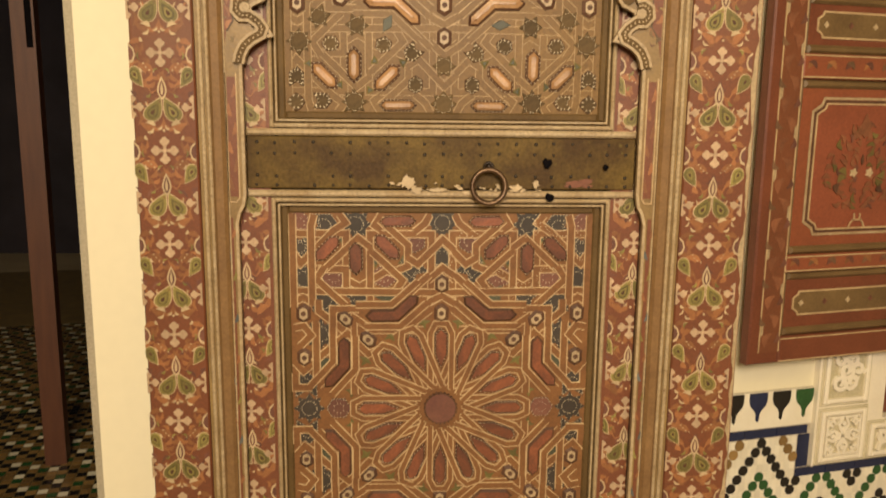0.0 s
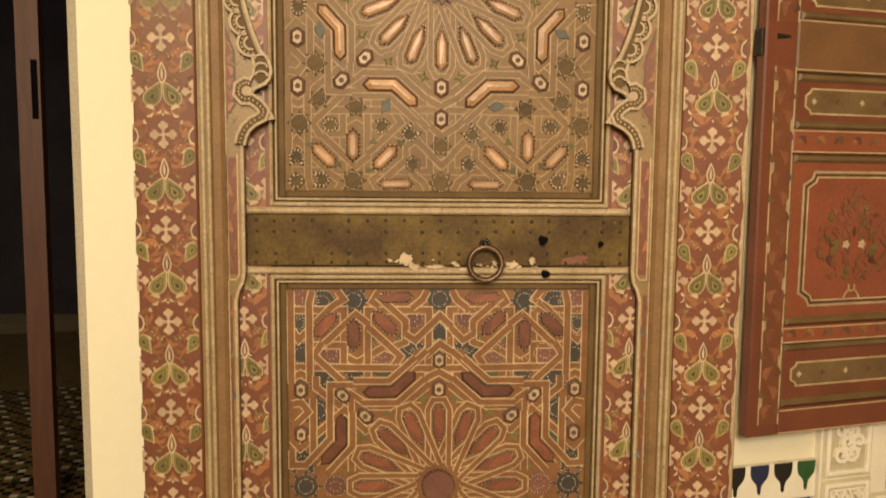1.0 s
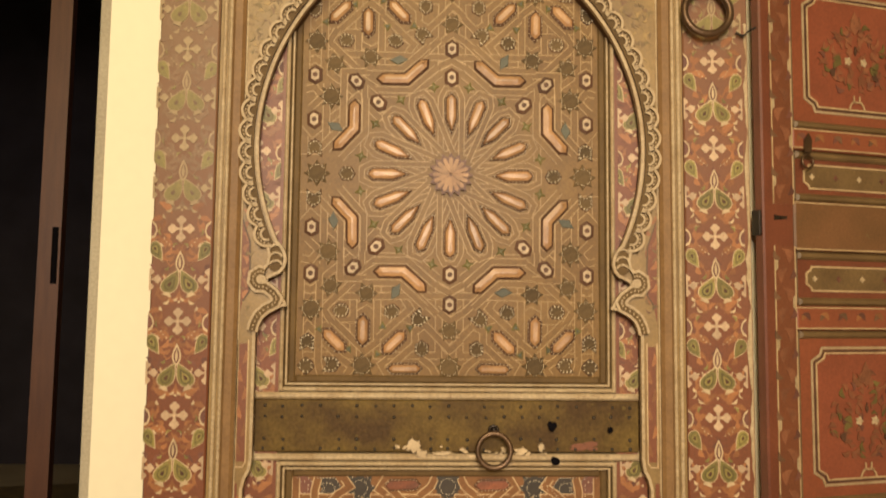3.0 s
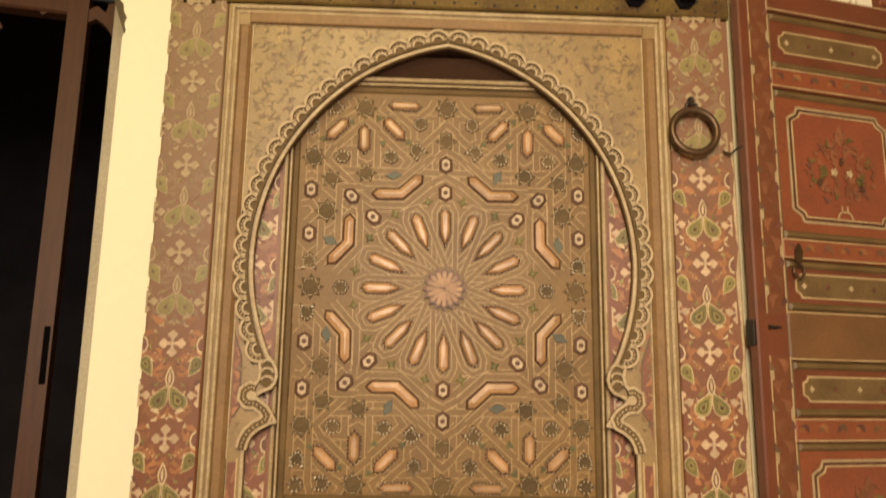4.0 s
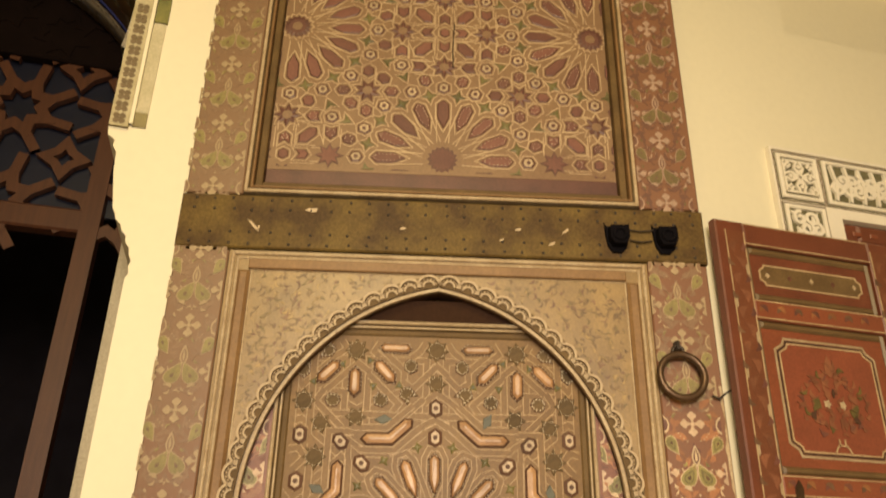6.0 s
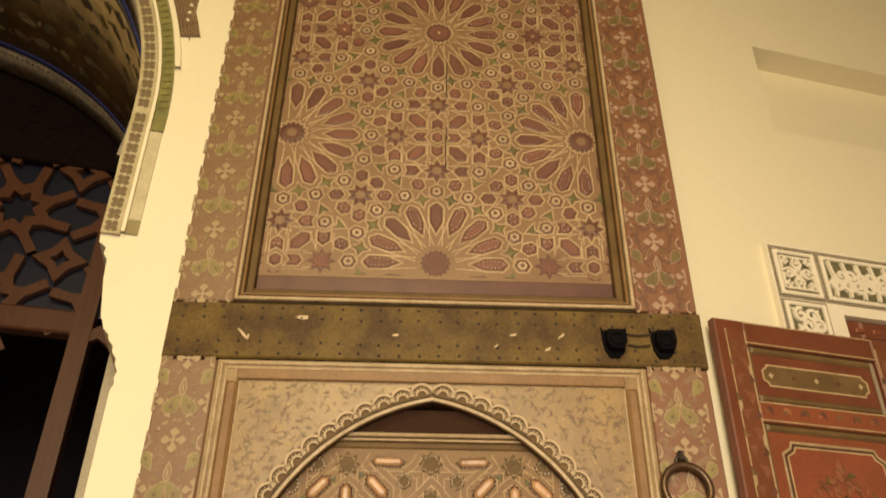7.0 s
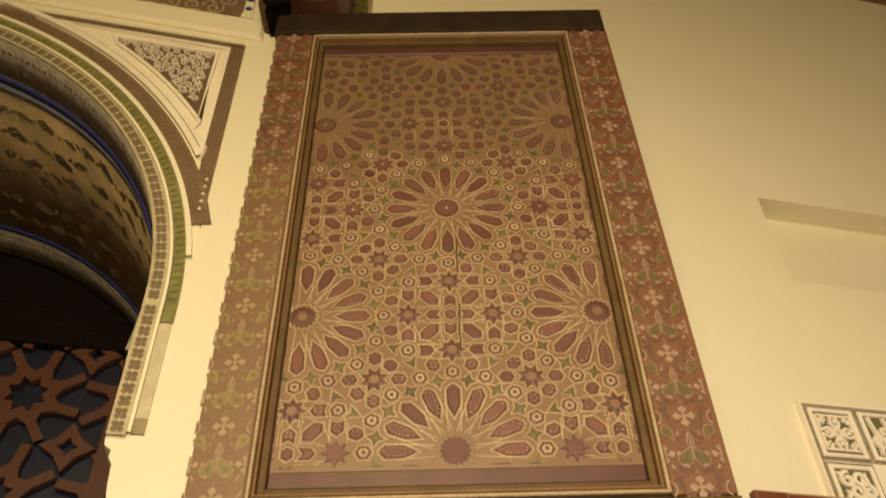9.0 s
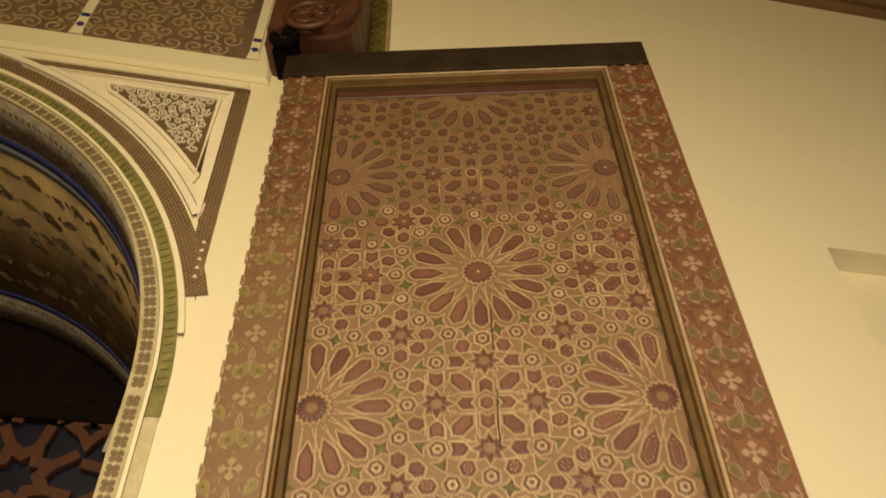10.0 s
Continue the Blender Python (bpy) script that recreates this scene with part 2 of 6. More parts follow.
M.update(
    # Washed-out border colours: fading and lamp sheen mixed into one tone.
    washed_pink=mat("washed-out flower paint", (0.36, 0.265, 0.145), 0.45, (0.26, 0.18, 0.09), 60, 0.5, 0.2, wear=(0.2, 0.12, 0.06), wear_amount=0.14, coat=0.15),
    washed_leaf=mat("washed-out leaf paint", (0.25, 0.205, 0.062), 0.45, (0.15, 0.11, 0.04), 60, 0.5, 0.2, wear=(0.19, 0.11, 0.055), wear_amount=0.16, coat=0.15),
    washed_tan=mat("washed-out tan paint", (0.215, 0.128, 0.066), 0.45, (0.16, 0.09, 0.046), 60, 0.5, 0.2, wear=(0.18, 0.1, 0.05), wear_amount=0.12, coat=0.15),
    muted_pink=mat("muted flower paint", (0.4, 0.27, 0.18), 0.5, (0.22, 0.14, 0.09), 60, 0.5, 0.2, wear=(0.15, 0.08, 0.045), wear_amount=0.14),
    soffit_moss=mat("blue green soffit paint", (0.19, 0.155, 0.085), 0.7, (0.09, 0.08, 0.05), 40, 0.5, 0.2, island=0.25),
    mid_rail=mat("red brown rail paint", (0.19, 0.085, 0.034), 0.45, (0.12, 0.06, 0.022), 26, 0.5, 0.25, wear=(0.15, 0.1, 0.04), wear_amount=0.2),
    eye_paint=mat("dull cream eye paint", (0.42, 0.315, 0.185), 0.5, (0.3, 0.21, 0.115), 60, 0.5, 0.15, island=0.15),
    floret_brown=mat("brown floret paint", (0.2, 0.145, 0.075), 0.8, (0.13, 0.09, 0.045), 60, 0.5, 0.2),
    line_dull=mat("duller line paint", (0.29, 0.185, 0.1), 0.5, (0.22, 0.13, 0.068), 40, 0.5, 0.1),
    rose_dull=mat("duller rose paint", (0.155, 0.078, 0.045), 0.58, (0.11, 0.05, 0.03), 50, 0.5, 0.2),
    muted_leaf=mat("muted leaf paint", (0.16, 0.115, 0.04), 0.5, (0.1, 0.07, 0.026), 60, 0.5, 0.2, wear=(0.13, 0.07, 0.04), wear_amount=0.16),
    muted_red=mat("muted red paint", (0.15, 0.068, 0.038), 0.5, (0.1, 0.044, 0.025), 60, 0.5, 0.2),
    board_dark=mat("shade-black board", (0.012, 0.006, 0.005), 0.8, None, 30, 0.5, 0.2, spec=0.1),
    washed_dark=mat("washed-out brown paint", (0.15, 0.085, 0.04), 0.45, (0.1, 0.055, 0.028), 60, 0.5, 0.2, coat=0.15))


def washed_border(name, most):
    """Red border paint, its upper half patchy tan: fading and sheen in the colour."""
    m = mat(name, (0.18, 0.056, 0.021), 0.5, (0.13, 0.042, 0.017), 22, 0.6, 0.25, wear=(0.16, 0.09, 0.04), wear_amount=0.06, coat=0.1)
    n, l = m.node_tree.nodes, m.node_tree.links
    into = n["Principled BSDF"].inputs["Base Color"]
    was = into.links[0].from_socket
    co, sep, nz, ad = n.new("ShaderNodeTexCoord"), n.new("ShaderNodeSeparateXYZ"), n.new("ShaderNodeTexNoise"), n.new("ShaderNodeMath")
    l.new(co.outputs["Object"], sep.inputs[0])
    l.new(co.outputs["Object"], nz.inputs["Vector"])
    nz.inputs["Scale"].default_value, nz.inputs["Detail"].default_value = 14, 6
    ad.operation = "MULTIPLY_ADD"
    l.new(nz.outputs[0], ad.inputs[0])
    ad.inputs[1].default_value = 0.5
    l.new(sep.outputs[2], ad.inputs[2])
    ramp = n.new("ShaderNodeValToRGB")
    div = n.new("ShaderNodeMath")
    div.operation = "DIVIDE"
    div.inputs[1].default_value = 5.0
    l.new(ad.outputs[0], div.inputs[0])
    e = ramp.color_ramp.elements
    e[0].position, e[0].color = 0.3, (0, 0, 0, 1)
    e[1].position, e[1].color = 0.44, (most, most, most, 1)
    for p, v in ((0.66, most), (0.82, most * 0.35)):
        q = e.new(p)
        q.color = (v, v, v, 1)
    l.new(div.outputs[0], ramp.inputs[0])
    mix = n.new("ShaderNodeMix")
    mix.data_type = "RGBA"
    l.new(ramp.outputs[0], mix.inputs[0])
    l.new(was, mix.inputs[6])
    mix.inputs[7].default_value = (0.185, 0.11, 0.055, 1)
    l.new(mix.outputs[2], into)
    return m


M["red_fade"], M["red_fade_less"] = washed_border("brick border with fade and sheen", 0.85), washed_border("brick border with less fade and sheen", 0.4)


# ---- mesh helpers ----
def part(name, bm, mats, parent, label="", share=False):
    """Links a bmesh as one mesh object under a thing or a part."""
    me = bpy.data.meshes.new(name)
    bm.to_mesh(me)
    bm.free()
    for k in (mats if isinstance(mats, (list, tuple)) else [mats]):
        me.materials.append(M[k])
    ob = new(name, me)
    ob.parent = parent
    if label:
        ob["label"] = label
    return ob


def again(name, me, parent, m):
    """Another piece on the same mesh."""
    ob = new(name, me)
    ob.parent = parent
    ob.matrix_basis = m
    return ob


def thing(name, label, category, m=Matrix.Identity(4), group="", kind=""):
    ob = new(name)
    ob.empty_display_size = 0.1
    ob.matrix_basis = m
    return tagged(ob, label, category, group, kind)


def box(bm, x0, x1, y0, y1, z0, z1, mi=0, bev=0.0):
    """A block; bev chamfers the edges of its front (towards -y)."""
    b = min(bev, (x1 - x0) / 2.2, (z1 - z0) / 2.2, (y1 - y0) * 0.9)
    back = [bm.verts.new(p) for p in ((x0, y1, z0), (x1, y1, z0), (x1, y1, z1), (x0, y1, z1))]
    rows = [back]
    if b > 0:
        rows.append([bm.verts.new(p) for p in ((x0, y0 + b, z0), (x1, y0 + b, z0), (x1, y0 + b, z1), (x0, y0 + b, z1))])
    rows.append([bm.verts.new(p) for p in ((x0 + b, y0, z0 + b), (x1 - b, y0, z0 + b), (x1 - b, y0, z1 - b), (x0 + b, y0, z1 - b))])
    for a, c in zip(rows, rows[1:]):
        for i in range(4):
            bm.faces.new((a[i], a[(i + 1) % 4], c[(i + 1) % 4], c[i])).material_index = mi
    bm.faces.new(rows[-1]).material_index = mi
    bm.faces.new(rows[0][::-1]).material_index = mi


def area2(p):
    return sum(p[i][0] * p[(i + 1) % len(p)][1] - p[(i + 1) % len(p)][0] * p[i][1] for i in range(len(p))) / 2


def prism(bm, pts, y0, y1, mi=0, side=None, back=False):
    """An outline in x and z, drawn from its back y1 to its front y0."""
    if area2(pts) < 0:
        pts = pts[::-1]
    f = [bm.verts.new((x, y0, z)) for x, z in pts]
    b = [bm.verts.new((x, y1, z)) for x, z in pts]
    bm.faces.new(f).material_index = mi
    n = len(pts)
    for i in range(n):
        bm.faces.new((b[i], b[(i + 1) % n], f[(i + 1) % n], f[i])).material_index = mi if side is None else side
    if back:
        bm.faces.new(b[::-1]).material_index = mi


def grown(pts, d):
    """The outline moved outwards by d (inwards below 0)."""
    if area2(pts) < 0:
        pts = pts[::-1]
    out, n = [], len(pts)
    for i in range(n):
        a, b, c = Vector(pts[i - 1]), Vector(pts[i]), Vector(pts[(i + 1) % n])
        e, g = (b - a).normalized(), (c - b).normalized()
        n1, n2 = Vector((e.y, -e.x)), Vector((g.y, -g.x))
        k = n1 + n2
        s = d / max(0.45, 1 + n1.dot(n2)) if k.length > 1e-6 else d
        out.append(tuple(b + k * s))
    return out


def ribbon(bm, pts, w, y0, y1, closed=False, mi=0):
    """A flat strip of width w along a line in x and z, with its front at y0."""
    n = len(pts)
    left, right = [], []
    for i in range(n):
        a = Vector(pts[i - 1] if (i > 0 or closed) else pts[i])
        c = Vector(pts[(i + 1) % n] if (i < n - 1 or closed) else pts[i])
        b = Vector(pts[i])
        d1, d2 = b - a, c - b
        d1 = d1.normalized() if d1.length > 1e-9 else d2.normalized()
        d2 = d2.normalized() if d2.length > 1e-9 else d1
        k = Vector((d1.y + d2.y, -d1.x - d2.x))
        k = k * (w / 2 / max(0.5, 1 + d1.dot(d2)))
        left.append(b - k), right.append(b + k)
    rows = [[bm.verts.new((p[0], y, p[1])) for p in side] for side, y in ((left, y1), (left, y0), (right, y0), (right, y1))]
    for i in range(n if closed else n - 1):
        j = (i + 1) % n
        for a, b in zip(rows, rows[1:]):
            bm.faces.new((a[i], b[i], b[j], a[j])).material_index = mi


def moved(pts, x=0, z=0, deg=0, k=1.0):
    c, s = math.cos(radians(deg)) * k, math.sin(radians(deg)) * k
    return [(x + c * a - s * b, z + s * a + c * b) for a, b in pts]


def ring_pts(r, n=12, a0=0.0):
    return [(r * math.cos(a0 + math.tau * i / n), r * math.sin(a0 + math.tau * i / n)) for i in range(n)]


def torus(bm, cx, cy, cz, R, r, n=28, m=8, tilt=0.0, mi=0):
    """A ring hanging in the x, z plane."""
    g = [[bm.verts.new((cx + (R + r * math.cos(q)) * math.cos(p), cy + r * math.sin(q) + tilt * (R + r * math.cos(q)) * (math.sin(p) - 1),
                        cz + (R + r * math.cos(q)) * math.sin(p))) for q in (math.tau * j / m for j in range(m))] for p in (math.tau * i / n for i in range(n))]
    for i in range(n):
        for j in range(m):
            f = bm.faces.new((g[i][j], g[i][(j + 1) % m], g[(i + 1) % n][(j + 1) % m], g[(i + 1) % n][j]))
            f.smooth, f.material_index = True, mi


def dome(bm, r, h, n=8):
    """A low nail head that bulges towards -y."""
    base, mid = [(bm.verts.new((x, 0, z))) for x, z in ring_pts(r, n)], [bm.verts.new((x, -h * 0.7, z)) for x, z in ring_pts(r * 0.65, n)]
    top = bm.verts.new((0, -h, 0))
    for i in range(n):
        j = (i + 1) % n
        bm.faces.new((base[i], base[j], mid[j], mid[i])).smooth = True
        bm.faces.new((mid[i], mid[j], top)).smooth = True


# ---- room ----
SLOPE = math.degrees(math.atan(0.22))
WALL = pose(-0.57, 0.09, 0, 0, 0, SLOPE)
ARCH_U, ARCH_Z, ARCH_R, ARCH_D = -1.27, 2.93, 1.05, 1.2
TOP = 5.75


def arc(cu, cz, r, a0, a1, n):
    return [(cu + r * math.cos(radians(a0 + (a1 - a0) * i / n)), cz + r * math.sin(radians(a0 + (a1 - a0) * i / n))) for i in range(n + 1)]


def structure(name, bm, mats, m=Matrix.Identity(4), label="", category="wall"):
    ob = part(name, bm, mats, None)
    ob.matrix_basis = m
    return tagged(ob, label, category, kind="structure")


# The wall with the great arch: the arch's right jamb is broken below its springing.
JAMB = [(-0.124, 0.0), (-0.119, 2.18), (-0.113, 2.192), (-0.117, 2.208), (-0.113, 2.222), (-0.12, 2.236), (-0.122, 2.252), (-0.132, 2.264), (-0.134, 2.28), (-0.145, 2.292), (-0.149, 2.306),
        (-0.162, 2.318), (-0.166, 2.332), (-0.173, 2.345), (-0.188, 2.44), (-0.191, 2.488), (-0.201, 2.503), (-0.2, 2.52), (-0.217, 2.532), (-0.219, 2.55), (-0.2215, 2.72)]
HEAD = arc(ARCH_U, ARCH_Z, ARCH_R, -5, 185, 48)
edge = JAMB + HEAD + [(2 * ARCH_U - u, z) for u, z in JAMB[::-1]]
NICHE = (1.772, 2.75, 3.295, 3.685)
WIN = (1.815, 2.75, 0.46, 2.60)
bm = bmesh.new()
crown = len(JAMB) + 24
prism(bm, edge[:crown + 1] + [(ARCH_U, TOP), (WIN[0], TOP), (WIN[0], NICHE[3]), (NICHE[0], NICHE[3]), (NICHE[0], NICHE[2]), (WIN[0], NICHE[2]),
                              (WIN[0], 0)], 0, 0.35)
prism(bm, [(ARCH_U, TOP)] + edge[crown:] + [(-4.2, 0), (-4.2, TOP)], 0, 0.35)
for u0, u1, z0, z1 in ((WIN[0], WIN[1], 0, WIN[2]), (WIN[0], WIN[1], WIN[3], NICHE[2]), (WIN[0], WIN[1], NICHE[3], TOP), (WIN[1], 4.2, 0, TOP)):
    prism(bm, [(u0, z0), (u1, z0), (u1, z1), (u0, z1)], 0, 0.35)
prism(bm, [(NICHE[0] - 0.02, NICHE[2] - 0.02), (NICHE[1] + 0.02, NICHE[2] - 0.02), (NICHE[1] + 0.02, NICHE[3] + 0.02), (NICHE[0] - 0.02, NICHE[3] + 0.02)], 0.1, 0.3)
structure("wall_north", bm, "plaster", WALL, "cream limewashed plaster wall with a broken arch jamb")

# Hall floor out of view; its pale colour is chosen to bounce light up.
bm = bmesh.new()
box(bm, -5, 5, -4.6, 5.5, -0.1, 0)
structure("floor", bm, "hall_floor", label="plain floor of the hall", category="floor")
bm = bmesh.new()
box(bm, -5, 5, -4.6, 5.5, TOP, TOP + 0.15)
structure("ceiling", bm, "ceiling", label="dark cedar ceiling of the hall", category="ceiling")
for name, x0, x1, y0, y1 in (("wall_south", -5, 5, -4.75, -4.6), ("wall_west", -4.75, -4.6, -4.6, 5.5), ("wall_east", 4.6, 4.75, -4.6, 5.5), ("wall_back", -5, 5, 5.5, 5.65)):
    bm = bmesh.new()
    box(bm, x0, x1, y0, y1, 0, TOP)
    # The back wall is near black: the unlit room's darkness is its colour.
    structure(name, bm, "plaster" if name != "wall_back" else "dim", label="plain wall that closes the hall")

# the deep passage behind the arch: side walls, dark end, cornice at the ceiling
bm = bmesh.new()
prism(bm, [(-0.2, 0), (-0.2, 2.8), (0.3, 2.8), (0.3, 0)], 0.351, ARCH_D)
structure("wall_passage", bm, "plaster_in", WALL, "side wall of the arched passage, darkened for shade")
bm = bmesh.new()
box(bm, -0.1, 4.2, -0.07, 0.0, 5.48, TOP, bev=0.03)
box(bm, -0.1, 4.2, -0.04, 0.0, 5.41, 5.478, bev=0.02)
structure("trim", bm, "ceiling", WALL, "dark wooden cornice under the ceiling", "cornice")

# soffit: three painted bands across the depth of the arch
for k, (d0, d1, key, r, words) in enumerate(((0.0, 0.15, "soffit_edge", 1.05, "brown patterned border"), (0.155, 0.185, "band_blue", 1.046, "cobalt blue line"),
                                             (0.19, 0.225, "band_pale", 1.048, "pale blue line"), (0.23, 1.0, "soffit", 1.05, "ochre painted field"),
                                             (1.005, 1.03, "band_blue", 1.046, "cobalt blue line"), (1.035, 1.2, "soffit_edge", 1.05, "brown border"))):
    bm = bmesh.new()
    pts = arc(ARCH_U, ARCH_Z, r - 0.002, -8, 188, 60)
    outer = arc(ARCH_U, ARCH_Z, r + 0.06, -8, 188, 60)
    va = [[bm.verts.new((u, d, z)) for u, z in line] for line, d in ((outer, d1), (pts, d1), (pts, d0), (outer, d0))]
    for a, b in zip(va, va[1:]):
        for i in range(60):
            bm.faces.new((a[i], b[i], b[i + 1], a[i + 1])).smooth = a is va[1]
    if k == 0:
        soffit = thing("arch_soffit", "painted ochre and blue soffit of the great arch", "arch soffit", WALL, kind="structure")
    part("soffit_band", bm, key, soffit, words)


# painted leaves and blots that follow the curve of the soffit
bm = bmesh.new()


def on_soffit(pts, lift, mi):
    """A flat outline in (degrees, depth) laid on the underside of the arch."""
    r = ARCH_R - 0.003 - lift
    f = bm.faces.new([bm.verts.new((ARCH_U + r * math.cos(radians(a)), d, ARCH_Z + r * math.sin(radians(a)))) for a, d in pts])
    f.material_index = mi


def soffit_leaf(a, d, L, w, turn, lift, mi):
    c, t = math.cos(radians(turn)), math.sin(radians(turn))
    out = []
    for i in range(10):
        q = math.tau * i / 10
        x, y = L / 2 * math.cos(q), w / 2 * math.sin(q) * (1.25 if i % 2 else 0.8)
        out.append((a + math.degrees((x * c - y * t) / ARCH_R), d + x * t + y * c))
    on_soffit(out, lift, mi)


for i in range(24):
    for j in range(6):
        a, d = -5 + i * 5.6 + 2.8 * (j % 2) + random.uniform(-0.9, 0.9), 0.31 + j * 0.115 + random.uniform(-0.025, 0.025)
        soffit_leaf(a, d, random.uniform(0.05, 0.095), random.uniform(0.02, 0.06), random.choice((25, 155)) + random.uniform(-12, 12), 0.001, random.choice((0, 0, 1)))
        for k in range(2):
            soffit_leaf(a + random.uniform(-0.8, 0.8), d + (k - 0.5) * 0.025, random.uniform(0.02, 0.04), 0.011, random.uniform(0, 180), 0.0035, random.choice((1, 2, 3)))
        soffit_leaf(a + 2.8, d + 0.004, random.uniform(0.025, 0.04), 0.014, random.uniform(0, 180), 0.001, random.choice((2, 3, 3)))
for i in range(100):
    for d in (0.04, 0.1, 1.07, 1.14):
        soffit_leaf(-6 + i * 1.3, d, 0.018, 0.011, random.uniform(0, 180), 0.001, random.choice((0, 3, 4)))
tagged(part("soffit_leaf", bm, ("soffit_moss", "washed_leaf", "pale", "strap", "band_pale"), soffit, "painted ochre and green foliage"), kind="stuff")


# ---- shapes of the inlaid strapwork (along +x, in metres) ----
def bar(L, w):
    a, b = L / 2, w / 2
    return [(-a, 0), (-a + b, -b), (a - b, -b), (a, 0), (a - b, b), (-a + b, b)]


def petal(L, w):
    a, b = L / 2, w / 2
    return [(-a, 0), (-a * 0.25, -b), (a - b * 0.8, -b), (a, -b * 0.15), (a, b * 0.15), (a - b * 0.8, b), (-a * 0.25, b)]


def bent(arm, w, half):
    c, s, b = math.cos(radians(half)), math.sin(radians(half)), w / 2
    tip1, tip2 = (arm * c, arm * s), (arm * c, -arm * s)
    m = b / math.sin(radians(half))
    return [(m, 0), (tip1[0] + s * b - c * b, tip1[1] - c * b - s * b), tip1, (tip1[0] - s * b - c * b, tip1[1] + c * b - s * b), (-m, 0),
            (tip2[0] - s * b - c * b, tip2[1] - c * b + s * b), tip2, (tip2[0] + s * b - c * b, tip2[1] + c * b + s * b)]


def star(r, n, inner):
    return [((r if i % 2 == 0 else r * inner) * math.cos(math.pi * i / n), (r if i % 2 == 0 else r * inner) * math.sin(math.pi * i / n)) for i in range(2 * n)]


def arrow(L, w):
    a, b = L / 2, w / 2
    return [(-a, -b), (a * 0.45, -b), (a, 0), (a * 0.45, b), (-a, b), (-a * 0.45, 0)]


def rhomb(L, w):
    a, b = L / 2, w / 2
    return [(-a, -b), (a * 0.2, -b), (a, b), (-a * 0.2, b)]


U = 0.000762
SHAPES = {
    "petal": (petal(112 * U, 36 * U), "rim", "copper"), "bent": (bent(82 * U, 36 * U, 69), "rim", "copper"),
    "bar": (bar(92 * U, 38 * U), "rim", "copper"), "lowbar": (bar(96 * U, 30 * U), "rim", "copper"),
    "green": (star(22 * U, 4, 0.42), "green", "green"), "eye": ([(-27 * U, 0), (-15 * U, -19 * U), (15 * U, -19 * U), (27 * U, 0), (15 * U, 19 * U), (-15 * U, 19 * U)], "rim", "eye_paint"),
    "star": (star(47 * U, 8, 0.66), "slate", "slate"), "smallstar": (star(44 * U, 6, 0.68), "slate", "slate"),
    "hex": (bar(42 * U, 34 * U), "slate", "rose"), "arrow": (arrow(46 * U, 38 * U), "slate", "slate"),
    "teal": (rhomb(54 * U, 30 * U), "teal", "teal"), "square": (bar(40 * U, 38 * U), "rose_rim", "rose"),
    "wedge": (star(17 * U, 3, 0.5), "green", "teal"),
}
# kind, x, z (units from the centre of the field), turn; mirrored into the four quarters
QUARTER = [("bent", 118, 252, 69), ("bent", 252, 118, 21), ("eye", 190, 188, 45), ("eye", 248, 243, 45), ("eye", 355, 258, 90), ("eye", 355, 140, 90),
           ("eye", 0, 258, 90), ("eye", 0, 335, 90), ("hex", 268, 0, 0), ("star", 345, 0, 0), ("star", 312, 202, 0), ("smallstar", 212, 308, 0),
           ("smallstar", 304, 290, 15), ("star", 352, 348, 0), ("smallstar", 0, 402, 0), ("star", 220, 490, 0), ("star", 0, 494, 0),
           ("teal", 300, 122, 60), ("teal", 138, 303, 30), ("arrow", 352, 66, 90), ("arrow", 78, 372, 45), ("arrow", 360, 432, 270), ("arrow", 298, 488, 180),
           ("hex", 276, 352, 0), ("hex", 148, 354, 20), ("hex", 70, 448, 90), ("bar", 220, 402, 90), ("bar", 292, 428, 135), ("bar", 140, 432, 45),
           ("lowbar", 113, 498, 0), ("square", 362, 492, 0)]
QUARTER_2 = [("wedge", 170, 392, 30), ("wedge", 255, 450, 0), ("wedge", 100, 395, 90), ("wedge", 330, 400, 0), ("wedge", 182, 462, 60)]


def clipped(poly, p, n):
    """The part of an outline on the near side of the line through p with normal n."""
    out = []
    for i in range(len(poly)):
        a, b = poly[i], poly[(i + 1) % len(poly)]
        da, db = (a[0] - p[0]) * n[0] + (a[1] - p[1]) * n[1], (b[0] - p[0]) * n[0] + (b[1] - p[1]) * n[1]
        if da <= 0:
            out.append(a)
        if da * db < 0:
            t = da / (da - db)
            out.append((a[0] + (b[0] - a[0]) * t, a[1] + (b[1] - a[1]) * t))
    return out


def cell_piece(name, poly, y, rise, keys, parent, eye=None):
    """An insert that fills its cell, standing on the board; eye adds a pale ring and a dark middle."""
    if area2(poly) < 0:
        poly = poly[::-1]
    cx, cz = sum(p[0] for p in poly) / len(poly), sum(p[1] for p in poly) / len(poly)
    poly = [(p[0] - cx, p[1] - cz) for p in poly]
    bm = bmesh.new()
    low, top = [bm.verts.new((x, 0.0008, z)) for x, z in poly], [bm.verts.new((x, -rise, z)) for x, z in moved(poly, 0, 0, 0, 0.84)]
    n = len(poly)
    for i in range(n):
        bm.faces.new((low[i], low[(i + 1) % n], top[(i + 1) % n], top[i]))
    bm.faces.new(top).material_index = 1
    if eye:
        prism(bm, moved(poly, 0, 0, 0, eye[0]), -rise - 0.0006, -rise, 2)
        prism(bm, moved(poly, 0, 0, 0, eye[1]), -rise - 0.0011, -rise, 0)
    ob = part(name, bm, keys, parent)
    ob.matrix_basis = pose(cx, y, cz)
    return ob


